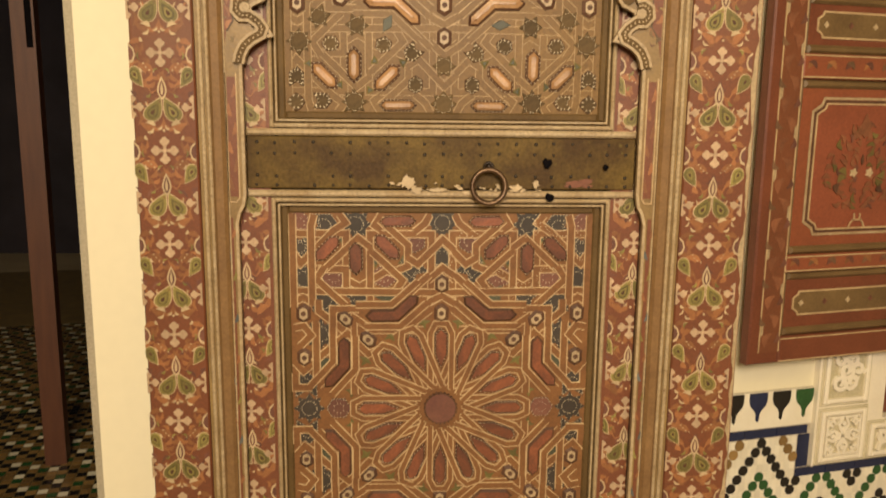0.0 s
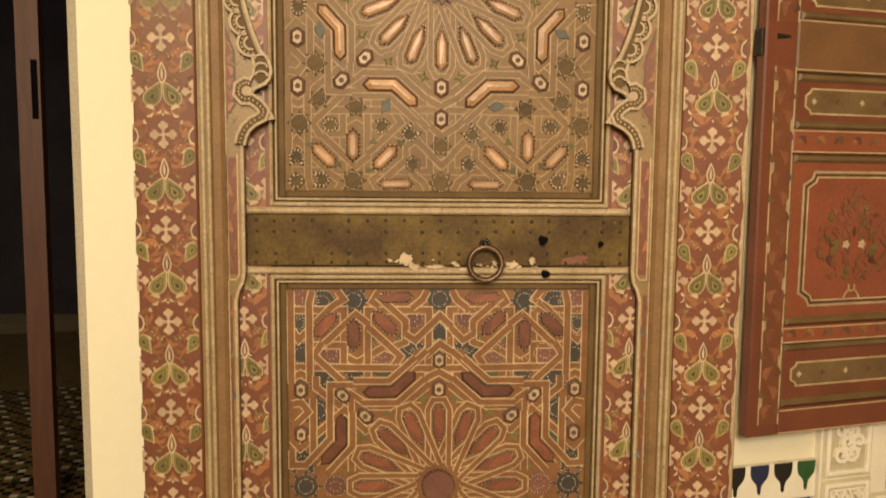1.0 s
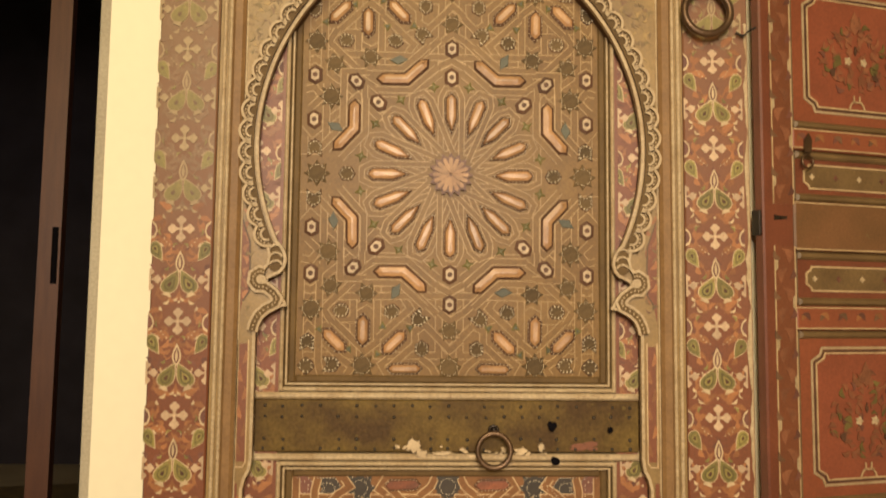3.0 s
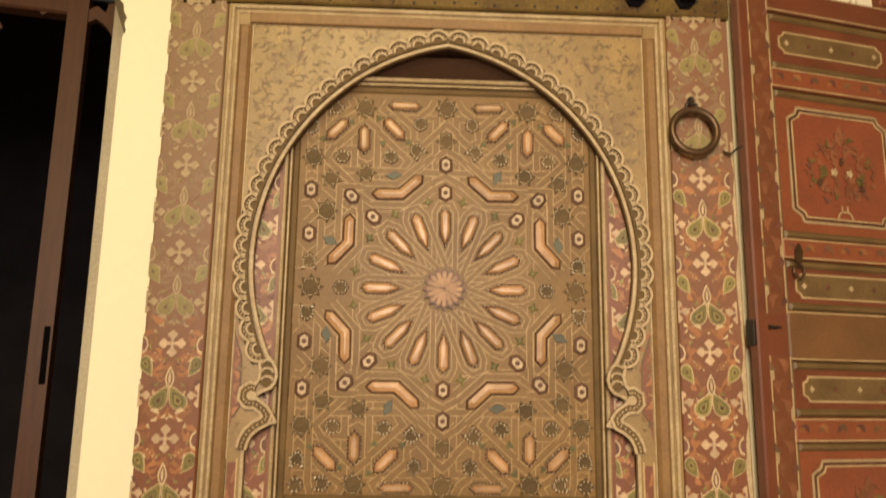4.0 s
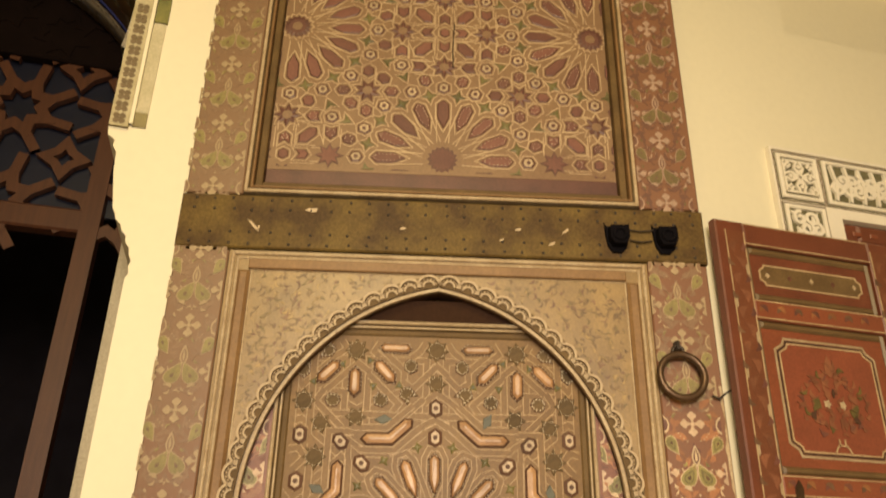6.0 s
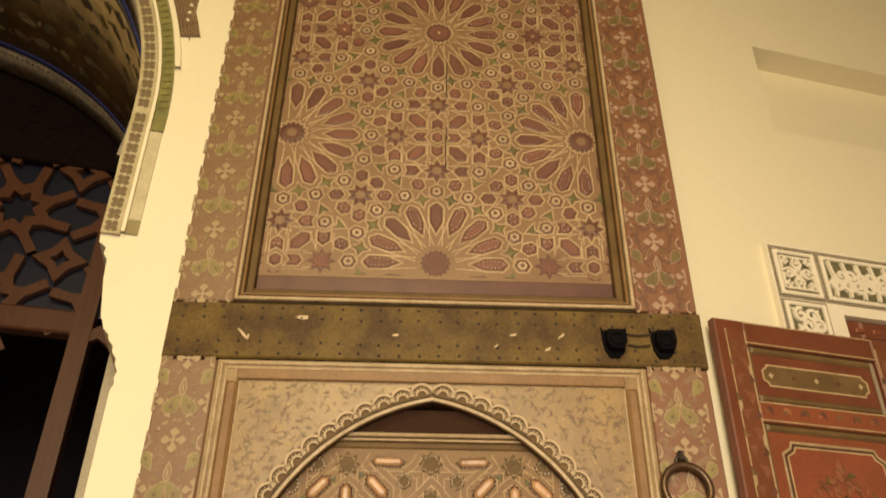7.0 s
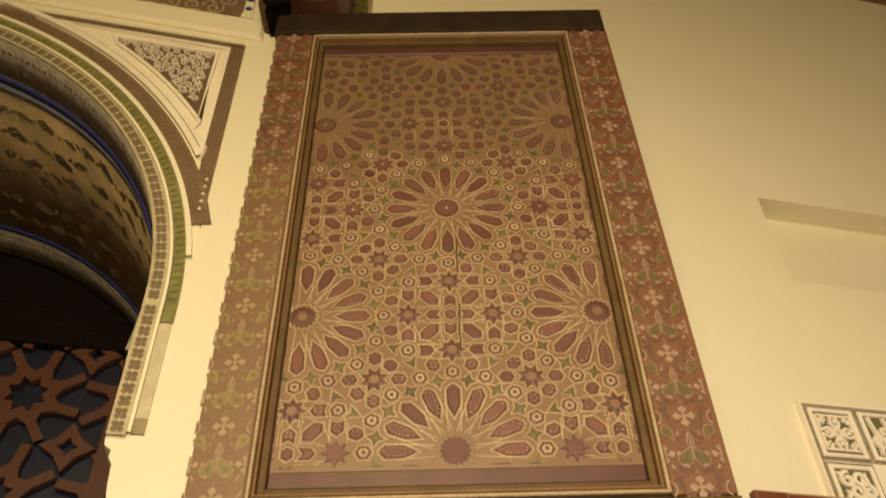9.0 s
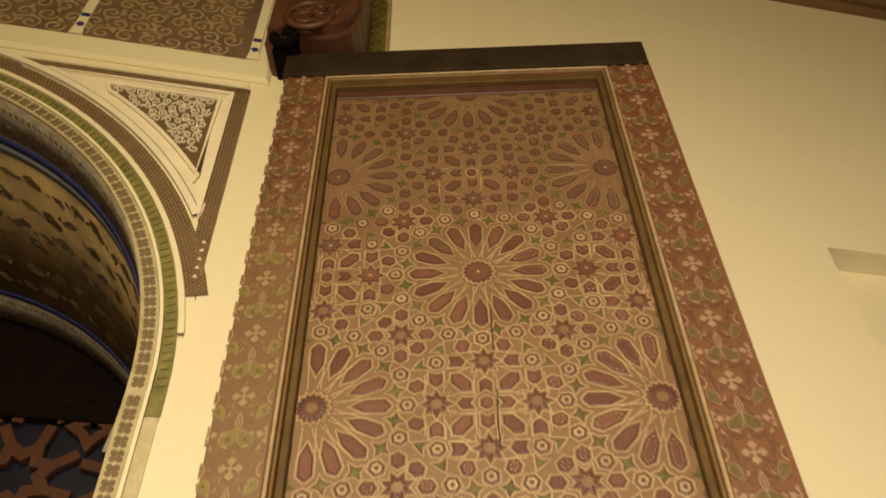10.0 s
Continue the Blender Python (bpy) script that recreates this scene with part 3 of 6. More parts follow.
def dots(bm, pts, y, r, step):
    """Rows of tiny painted dots along an outline."""
    n = len(pts)
    for i in range(n):
        a, b = Vector(pts[i]), Vector(pts[(i + 1) % n])
        k = max(1, int((b - a).length / step))
        for j in range(k):
            p = a.lerp(b, (j + 0.5) / k)
            prism(bm, moved([(r, 0), (0, r), (-r, 0), (0, -r)], p.x, p.y), y - 0.0004, y)


def piece_mesh(name, pts, y, rise, keys, eye=False, bevel=0.25, ridge=0.0):
    """One raised insert: a chamfered rim and a smaller face."""
    bm = bmesh.new()
    w = min(max(abs(z) for _, z in pts), max(abs(x) for x, _ in pts))
    if area2(pts) < 0:
        pts = pts[::-1]
    inner = grown(pts, -w * bevel)
    low, mid, top = [bm.verts.new((x, y + 0.001, z)) for x, z in pts], [bm.verts.new((x, y - rise * 0.35, z)) for x, z in grown(pts, -w * 0.06)], \
        [bm.verts.new((x, y - rise, z)) for x, z in inner]
    n = len(pts)
    for a, b in ((low, mid), (mid, top)):
        for i in range(n):
            bm.faces.new((a[i], a[(i + 1) % n], b[(i + 1) % n], b[i])).material_index = 0
    if ridge:
        crest = [bm.verts.new((x, y - rise - ridge, z)) for x, z in grown(inner, -w * 0.34)]
        for i in range(n):
            bm.faces.new((top[i], top[(i + 1) % n], crest[(i + 1) % n], crest[i])).material_index = 1
        bm.faces.new(crest).material_index = 1
    else:
        bm.faces.new(top).material_index = 1
    if eye:
        prism(bm, ring_pts(w * 0.36, 8), y - rise - 0.0006, y - rise, 2)
    me = bpy.data.meshes.new(name)
    bm.to_mesh(me)
    bm.free()
    for k in keys:
        me.materials.append(M[k])
    return me


def quarter_places():
    out = []
    for k, x, z, a in QUARTER + QUARTER_2:
        for sx in ((1, -1) if x else (1,)):
            for sz in ((1, -1) if z else (1,)):
                b = a if sx > 0 else 180 - a
                out.append((k, sx * x * U, sz * z * U, b if sz > 0 else -b))
    for i in range(16):
        a = 22.5 * i
        out.append(("petal", 162 * U * math.cos(radians(a)), 162 * U * math.sin(radians(a)), a))
        b = a + 11.25
        out.append(("green", 237 * U * math.cos(radians(b)), 237 * U * math.sin(radians(b)), b))
    return out


FILLED = {"hex": ("slate", "rose"), "arrow": ("slate", "slate"), "square": ("rose_rim", "rose"), "teal": ("teal", "teal")}
FILL_SHAPE = {"hex": [(-36 * U, 0), (-19 * U, -29 * U), (19 * U, -29 * U), (36 * U, 0), (19 * U, 29 * U), (-19 * U, 29 * U)], "arrow": arrow(80 * U, 62 * U), "square": star(38 * U, 4, 0.8), "teal": rhomb(70 * U, 42 * U)}
# centre lines of the interlaced straps in one quarter, mirrored into the four
STRAPS_OUT = [[(395, 466), (244, 466), (244, 347), (211, 328), (141, 370), (115, 360)], [(184, 289), (184, 465), (27, 465), (27, 294)], [(395, 419), (359, 389), (275, 474), (245, 494), (260, 516)], [(336, 374), (245, 374), (245, 313)], [(299, 374), (214, 455), (183, 431)], [(155, 516), (172, 487), (155, 475)], [(159, 502), (87, 437), (87, 382), (115, 371)], [(179, 419), (100, 345), (125, 308)], [(88, 404), (62, 387), (-2, 451), (-32, 423)], [(395, 318), (-7, 312)], [(299, 382), (321, 348), (248, 279)], [(35, 345), (-2, 378), (-32, 357)], [(120, 276), (32, 360)], [(400, 288), (355, 301), (329, 284)]]
STRAPS_IN = [[(324, 516), (332, 485), (332, 279)], [(32, 516), (44, 492), (71, 471)], [(396, 516), (396, 274)], [(316, 294), (316, 264), (250, 211)], [(213, 269), (280, 269), (280, 105), (321, 63)], [(387, 127), (358, 103), (243, 205), (189, 149), (159, 161)], [(226, 39), (226, 247), (179, 213), (46, 213)], [(324, 73), (324, 235)], [(390, 220), (355, 225), (336, 200), (365, 171)], [(120, 193), (30, 267)], [(32, 289), (0, 304), (-34, 284)], [(395, 98), (380, 58), (336, 58)]]
INLAY = {k: piece_mesh("inlay_" + k, pts, 0, 0.0048 if a == "rim" else 0.0005, (a, b, "rim"), k == "eye", 0.46 if k == "eye" else 0.17 if k == "bent" else 0.3)
         for k, (pts, a, b) in SHAPES.items()}
WORN_STAR = {"star": star(38 * U, 8, 0.62), "smallstar": star(33 * U, 6, 0.6)}
INLAY_WORN = {k: piece_mesh("inlay_" + k, WORN_STAR.get(k, moved(pts, 0, 0, 0, 0.85)), 0, 0.0022, tuple("slate_worn" if v == "slate" else v for v in (a, b, "rim")), False, 0.1 if "star" in k else 0.3) for k, (pts, a, b) in SHAPES.items() if k in ("star", "smallstar", "green", "wedge")}
INLAY_WORN.update({k: piece_mesh("inlay_" + k, SHAPES[k][0], 0, 0.0048, ("rim", "copper_sheen", "rim"), False, 0.17 if k == "bent" else 0.36, 0.003) for k in ("petal", "bent", "bar", "lowbar")})


def inlay(parent, cx, cz, y, hub):
    """One star field of the wicket: inserts, interlaced straps with pale edges, dots and the hub."""
    worn = hub != "flat"
    lines, spots, straps = bmesh.new(), bmesh.new(), bmesh.new()
    deep = y - 0.0024 if worn else y - 0.0006
    for k, x, z, a in quarter_places():
        pts = moved(SHAPES[k][0], x, z, a)
        if k in ("star", "smallstar"):
            dots(spots, moved(grown(WORN_STAR[k], -0.004) if worn else grown(SHAPES[k][0], -0.003), cx + x, cz + z, a), deep, 0.0011, 0.0072)
            if not worn:
                dots(spots, moved(grown(pts, -0.0095), cx, cz), deep, 0.0012, 0.0062)
        elif k in ("petal", "bar", "lowbar"):
            dots(spots, moved(grown(pts, -0.0018), cx, cz), y - 0.0031, 0.0011, 0.0068)
        if k in FILLED:
            continue
        wob = random.uniform(-1.5, 1.5)
        again("inlay_piece", INLAY_WORN.get(k, INLAY[k]) if worn else INLAY[k], parent, pose(cx + x, y, cz + z, 0, -a + wob, 0))
    level = 0

    def strap(pts, w=17.0):
        nonlocal level
        level += 1
        top = y - 0.0002 - 0.000009 * level if worn else y - 0.0009 - 0.000018 * level
        pts = [(cx + min(379, max(-379, v[0])) * U, cz + min(515, max(-515, v[1])) * U) for v in pts]
        pts = [p for i, p in enumerate(pts) if i == 0 or math.hypot(p[0] - pts[i - 1][0], p[1] - pts[i - 1][1]) > 0.003]
        if len(pts) < 2:
            return
        ribbon(lines, pts, (w + (2.2 if worn else 4.0)) * U, top, y)
        ribbon(straps, pts, (w - 1.2) * U, top - (0.000004 if worn else 0.000008), y)

    for sx in (1, -1):
        for sz in (1, -1):
            for run in STRAPS_OUT + STRAPS_IN:
                strap([(p[0] * sx, p[1] * sz) for p in run])
    for k, x, z, a in quarter_places():
        if k == "bent":
            for m in (1, -1):
                c, t, e = math.cos(radians(69)), math.sin(radians(69)), 29
                o = m * e / t
                strap(moved([(c * 92 + o, -t * 92), (o, 0), (c * 92 + o, t * 92)], x / U, z / U, a), 16)
    for i in range(16):
        strap(moved([(52, -27), (204, -28), (230, -15), (230, 15), (204, 28), (52, 27)], 0, 0, 22.5 * i), 13)
    tagged(part("strap", straps, "tan_worn" if worn else "strap", parent, "interlaced golden straps"), kind="stuff")
    for k, x, z, a in quarter_places():
        if k in FILLED:
            pts = moved(FILL_SHAPE[k], cx + x, cz + z, a, 0.66 if worn else 1.0)
            cell_piece("inlay_piece", pts, y, 0.0022 if worn else 0.0005, ("rim", "slate_worn") if worn and k != "teal" else FILLED[k], parent)
            if k != "teal":
                dots(spots, grown(pts, -0.003), deep, 0.0012, 0.0062)
                dots(spots, moved(FILL_SHAPE[k], cx + x, cz + z, a, 0.45), deep, 0.0012, 0.0062)
    tagged(part("strap_line", lines, "line_worn" if worn else "line", parent), kind="stuff")
    tagged(part("painted_dot", spots, "dot", parent), kind="stuff")
    bm = bmesh.new()
    if not worn:
        prism(bm, moved(ring_pts(39 * U, 24), cx, cz), y - 0.0075, y + 0.001, 0)
        prism(bm, moved(star(45 * U, 24, 0.88), cx, cz), y - 0.0068, y + 0.001, 1)
        part("hub", bm, ("rose", "rim"), parent, "flat worn brown hub disc")
    else:
        prism(bm, moved(star(58 * U, 16, 0.78), cx, cz), y - 0.0068, y + 0.001, 1)
        for i in range(16):
            prism(bm, moved(petal(44 * U, 10 * U), cx + 25 * U * math.cos(math.tau * i / 16), cz + 24 * U * math.sin(math.tau * i / 16), 22.5 * i), y - 0.0082 - 0.0012 * (i % 2), y - 0.001, 0)
        part("hub", bm, ("copper_light", "cell_ground"), parent, "carved pale rosette hub")


# ---- painted flower borders ----
def leaf_pts(L, w, bend=0.0, n=6):
    up = [(L * i / n, w / 2 * math.sin(math.pi * (i / n) ** 0.8) + bend * L * math.sin(math.pi * i / n)) for i in range(n + 1)]
    dn = [(L * i / n, -w / 2 * math.sin(math.pi * (i / n) ** 0.8) + bend * L * math.sin(math.pi * i / n)) for i in range(n - 1, 0, -1)]
    return up + dn


def drop_pts(L, w, n=10):
    out = []
    for i in range(n * 2):
        t = math.tau * i / (n * 2)
        out.append((L * (0.5 - 0.5 * math.cos(t)), w / 2 * math.sin(t) * math.sin(t / 2) ** 1.2))
    return out


FLORAL = ("pink", "leaf", "orange", "cream", "rose", "rim", "moss_leaf")


EDGE = [0.058]


def paint(bm, pts, layer, mi):
    pts = [(min(EDGE[0], max(-EDGE[0], x)), z) for x, z in pts]
    if abs(area2(pts)) < 4e-7:
        return
    prism(bm, pts, -0.0005 - 0.00035 * layer, 0, mi)


def blossom(bm, x, z, r, only=None, turn=0):
    for i in range(4):
        a = 90 * i + turn
        if only and i not in only:
            continue
        lobe = [(0.1, 0.07), (0.4, 0.15), (0.55, 0.34), (0.74, 0.38), (0.84, 0.24), (1.0, 0.12), (1.02, -0.08), (0.86, -0.22), (0.76, -0.38), (0.56, -0.34), (0.42, -0.15), (0.1, -0.07)]
        paint(bm, moved(lobe, x, z, a, r), 3, 0)
    paint(bm, moved(ring_pts(r * 0.17, 8), x, z), 4, 0)


def paisley(bm, x, z, s, turn, flip):
    f = 1 if flip else -1
    base = [(a, f * (b + 0.05 * math.sin(a * 3.1))) for a, b in drop_pts(1.0, 0.8)]
    paint(bm, moved(grown(base, 0.035), x, z, turn, s), 1 + 0.4 * flip, 3)
    paint(bm, moved(base, x, z, turn, s), 2 + 0.4 * flip, 1)
    paint(bm, moved([(0.2 + a * 0.7, f * (0.04 + b * 0.72)) for a, b in drop_pts(1.0, 0.78)], x, z, turn, s), 3 + 0.4 * flip, 6)
    paint(bm, moved([(0.36 + a * 0.46, f * (0.04 + b * 0.48)) for a, b in drop_pts(1.0, 0.78)], x, z, turn, s), 4 + 0.4 * flip, 1)
    paint(bm, moved([(0.5 + a * 0.24, f * (0.04 + b * 0.26)) for a, b in drop_pts(1.0, 0.7)], x, z, turn, s), 5 + 0.4 * flip, 5)


def faded(me, keys=("washed_pink", "washed_leaf", "washed_tan", "washed_pink", "washed_tan", "washed_dark", "washed_leaf")):
    """The same border motif in other colours; the defaults hold fading and sheen."""
    me = me.copy()
    for i, key in enumerate(keys):
        me.materials[i] = M[key]
    return me


def floral_mesh(pitch, half):
    """One repeat of the border, with its flower at the top and the next one a pitch below."""
    bm = bmesh.new()
    k = pitch / 0.176
    EDGE[0] = half
    blossom(bm, 0, 0, 0.0245)
    for s in (1, -1):
        for i in range(4):
            a = radians(205 + 14 * i) if s < 0 else radians(335 - 14 * i)
            paint(bm, moved(ring_pts(0.0014, 6), 0.034 * math.cos(a), 0.034 * math.sin(a) * 0.9 - 0.006), 2, 3)
        # broad orange leaves
        for x, z, L, w, turn, b in ((0.013, -0.031, 0.034, 0.014, 10, 0.12), (0.034, -0.006, 0.022, 0.011, 70, -0.1), (0.018, 0.03, 0.034, 0.014, 38, 0.12),
                                    (0.032, 0.022, 0.026, 0.011, -18, 0.1), (0.022, -0.062, 0.03, 0.012, 50, -0.12), (0.03, -0.115, 0.026, 0.012, 100, 0.14),
                                    (0.016, -0.13, 0.028, 0.011, 30, 0.1)):
            t = turn if s > 0 else 180 - turn
            paint(bm, moved(leaf_pts(L, w, b * s), x * s, z * k, t), 0, 2)
        # stems
        ribbon(bm, [(s * 0.004, -0.062 * k), (s * 0.018, -0.072 * k), (s * 0.026, -0.06 * k), (s * 0.036, -0.056 * k)], 0.0022, -0.0009, 0, False, 2)
        ribbon(bm, [(s * 0.01, -0.118 * k), (s * 0.024, -0.104 * k), (s * 0.03, -0.088 * k)], 0.002, -0.0009, 0, False, 3)
        # green pair under the bud, small pair at the edges
        paisley(bm, s * 0.003, -0.08 * k, 0.047, -90 + s * 33, s < 0)
        paisley(bm, s * 0.034, -0.06 * k, 0.038, 62 if s > 0 else 118, s < 0)
        paint(bm, moved(leaf_pts(0.019, 0.008, 0.2 * s), s * 0.014, -0.131 * k, 16 if s > 0 else 164), 4, 3)
        # half blossoms cut off by the edge
        blossom(bm, s * (half - 0.001), -0.097 * k, 0.021, (1, 2, 3) if s > 0 else (0, 1, 3))
        # half buds at the edge
        paint(bm, [(s * (half - 0.0005), 0.016), (s * (half - 0.009), 0.008), (s * (half - 0.012), -0.004), (s * (half - 0.008), -0.016), (s * (half - 0.0005), -0.02)], 1, 3)
        paint(bm, [(s * (half - 0.0005), 0.012), (s * (half - 0.007), 0.005), (s * (half - 0.009), -0.004), (s * (half - 0.006), -0.012), (s * (half - 0.0005), -0.015)], 2, 4)
    # mirrored undergrowth: dull leaves below, green sprigs and pale strokes above
    for i in range(34):
        x, z, kind = random.uniform(0.006, half - 0.008), random.uniform(-0.16, 0.012), i % 3
        L, w, b, turn = random.uniform(0.016, 0.03), random.uniform(0.006, 0.011), random.choice((-0.25, 0.25)), random.uniform(20, 160)
        if math.hypot(x, z) < 0.027 or math.hypot(x, z + 0.174) < 0.027:
            continue
        for s in (1, -1):
            t = turn if s > 0 else 180 - turn
            if kind < 2:
                paint(bm, moved(leaf_pts(L, w, b * s), x * s, z * k, t), -0.5 - i * 0.012 + 0.15 * s, 2 if i % 4 else 4)
            else:
                paint(bm, moved(leaf_pts(L * 0.55, w * 0.5, b * s), x * s, z * k, t), 1.5 + i * 0.012 + 0.15 * s, 1 if i % 2 else 3)
    # bud on the axis
    paint(bm, moved(leaf_pts(0.042, 0.017), 0, -0.084 * k, 90), 2, 3)
    paint(bm, moved(leaf_pts(0.032, 0.011), 0, -0.08 * k, 90), 3, 4)
    paint(bm, moved(leaf_pts(0.024, 0.005), 0, -0.076 * k, 90), 4, 3)
    paint(bm, moved(ring_pts(0.0025, 6), 0, -0.139 * k), 2, 3)
    me = bpy.data.meshes.new("floral")
    bm.to_mesh(me)
    bm.free()
    for key in FLORAL:
        me.materials.append(M[key])
    return me


FL_LOW, FL_WIDE, FL_UP, FL_SLIM = floral_mesh(0.1744, 0.056), floral_mesh(0.1744, 0.059), floral_mesh(0.166, 0.062), floral_mesh(0.17, 0.046)
WASHED = {me.name: faded(me) for me in (FL_LOW, FL_WIDE, FL_UP)}
MUTED = faded(FL_UP, ("muted_pink", "muted_leaf", "muted_red", "muted_pink", "muted_red", "washed_dark", "muted_leaf"))

# ---- the great door leaf ----
XL, XR = -0.566, 0.589
door = thing("great_door", "tall painted cedar door leaf with star inlay and flower borders", "door")
BACK = 0.07


def stile(x0, x1, z0, z1, cx, mesh, first, pitch, n, words):
    bm = bmesh.new()
    box(bm, x0, x1, 0, BACK, z0, z1, bev=0.003)
    ob = part("stile", bm, "red_fade" if cx < 0 else "red_fade_less", door, words)
    for i in range(n):
        z = first + pitch * i
        if z0 < z < z1 + 0.02:
            again("floral_motif", WASHED[mesh.name] if (1.66 < z < 3.45 and cx < 0) or 1.9 < z < 2.3 else MUTED if z > 2.3 else mesh, ob, pose(cx, -0.0002, z))
    return ob


BEAM0, BEAM1, DOOR_TOP = 2.233, 2.362, 4.062
stile(XL, -0.452, 0.03, BEAM0 - 0.004, -0.512, FL_LOW, 0.312, 0.1744, 12, "red border board painted with pale flowers")
stile(0.457, XR, 0.03, BEAM0 - 0.004, 0.516, FL_WIDE, 0.312, 0.1744, 12, "red border board painted with pale flowers")
stile(XL, -0.44, BEAM1 + 0.004, DOOR_TOP, -0.508, FL_UP, 2.381, 0.166, 11, "red border board painted with pale flowers")
stile(0.452, XR, BEAM1 + 0.004, DOOR_TOP, 0.515, FL_UP, 2.381, 0.166, 11, "red border board painted with pale flowers")

# the leaf's outer edge, worn to bare wood in an uneven line
bm = bmesh.new()
edge_line = [(XR - 0.009 + random.uniform(-0.003, 0.003) + 0.003 * math.sin(i * 0.7), 0.05 + i * 0.0182) for i in range(106)]
for (xa, za), (xb, zb) in zip(edge_line, edge_line[1:]):
    prism(bm, [(xa, za), (XR - 0.0032, za), (XR - 0.0032, zb), (xb, zb)], -0.0014, 0.001)
part("worn_edge", bm, "pale", door, "pale bare edge of the leaf")

# the nailed cross beam and the black top beam
bm = bmesh.new()
box(bm, XL - 0.004, XR + 0.004, -0.004, BACK, BEAM0, BEAM1, bev=0.004)
beam = part("cross_beam", bm, "beam", door, "dark olive iron-sheeted beam with nail rows")
bm = bmesh.new()
dome(bm, 0.0036, 0.003)
nail_ob = part("nail", bm, "nail", beam)
nail_ob.matrix_basis = pose(-0.54, -0.004, BEAM0 + 0.012)
NAIL = nail_ob.data
for r, z in enumerate((0.012, 0.036, 0.092, 0.118)):
    for i in range(27):
        if r or i:
            again("nail", NAIL, beam, pose(-0.54 + i * 0.0425 + random.uniform(-0.003, 0.003), -0.004, BEAM0 + z + random.uniform(-0.002, 0.002)))
bm = bmesh.new()
for x, z, L, w, a in ((-0.407, 2.288, 0.036, 0.006, -50), (-0.285, 2.329, 0.026, 0.011, -8), (-0.082, 2.292, 0.014, 0.006, 0), (0.172, 2.299, 0.016, 0.006, 5),
                      (0.277, 2.298, 0.02, 0.005, 35), (0.246, 2.267, 0.016, 0.006, 20), (-0.395, 2.279, 0.016, 0.004, 80), (0.135, 2.272, 0.012, 0.003, 30)):
    prism(bm, moved([(-L / 2, -w / 3), (L * 0.1, -w / 2), (L / 2, -w * 0.2), (L / 2, w / 2), (-L * 0.2, w * 0.3)], x, z, a), -0.0052, -0.003)
tagged(part("paint_chip", bm, "cream", beam, "pale chips in the dark sheet"), kind="stuff")
for x in (0.392, 0.499):
    bm = bmesh.new()
    prism(bm, [(x - 0.027, 2.322), (x - 0.024, 2.31), (x + 0.023, 2.311), (x + 0.029, 2.324), (x + 0.026, 2.288), (x + 0.02, 2.262), (x + 0.008, 2.25), (x - 0.012, 2.25), (x - 0.022, 2.268), (x - 0.025, 2.29)], -0.012, -0.003)
    prism(bm, [(x - 0.02, 2.306), (x + 0.021, 2.307), (x + 0.022, 2.276), (x + 0.014, 2.262), (x - 0.013, 2.262), (x - 0.021, 2.278)], -0.036, -0.0115)
    torus(bm, x, -0.038, 2.284, 0.013, 0.004, 14, 6)
    bmesh.ops.bevel(bm, geom=[e for e in bm.edges if e.calc_length() > 0.018], offset=0.002, segments=1, affect="EDGES")
    part("iron_bracket", bm, "soot", door, "stubby black iron bracket")
bm = bmesh.new()
for x, y, z, L in ((0.445, -0.012, 2.306, 0.06), (0.445, -0.012, 2.28, 0.05)):
    ribbon(bm, [(x - L / 2, z), (x, z - 0.004), (x + L / 2, z)], 0.003, y, y + 0.003)
part("bracket_wire", bm, "iron", door)
bm = bmesh.new()
box(bm, XL - 0.012, XR - 0.004, -0.01, BACK + 0.01, DOOR_TOP + 0.004, 4.188, bev=0.008)
part("top_beam", bm, "topbeam", door, "blackened top beam of the leaf")
bm = bmesh.new()
box(bm, XL + 0.005, XR - 0.005, BACK, BACK + 0.012, 0.03, 4.1)
part("back_boards", bm, "olive", door)

# mouldings of the upper panel and of the arched board
bm = bmesh.new()
UX0, UX1, UZ0, UZ1 = -0.438, 0.45, 2.370, 4.056


def frame_rib(bm, x0, x1, z0, z1, w, y0, y1, mi=0, bev=0.002):
    box(bm, x0, x0 + w, y0, y1, z0, z1, mi, bev)
    box(bm, x1 - w, x1, y0, y1, z0, z1, mi, bev)
    box(bm, x0 + w, x1 - w, y0, y1, z0, z0 + w, mi, bev)
    box(bm, x0 + w, x1 - w, y0, y1, z1 - w, z1, mi, bev)


frame_rib(bm, UX0, UX1, UZ0, UZ1, 0.008, -0.006, 0.03)
frame_rib(bm, UX0 + 0.009, UX1 - 0.009, UZ0 + 0.009, UZ1 - 0.009, 0.003, 0.002, 0.03, 1)
frame_rib(bm, UX0 + 0.012, UX1 - 0.012, UZ0 + 0.012, UZ1 - 0.012, 0.006, -0.002, 0.03, 2)
frame_rib(bm, UX0 + 0.019, UX1 - 0.019, UZ0 + 0.019, UZ1 - 0.019, 0.016, 0.014, 0.05, 1)
part("panel_moulding", bm, ("pale", "olive", "ochre"), door, "pale moulding round the upper panel")

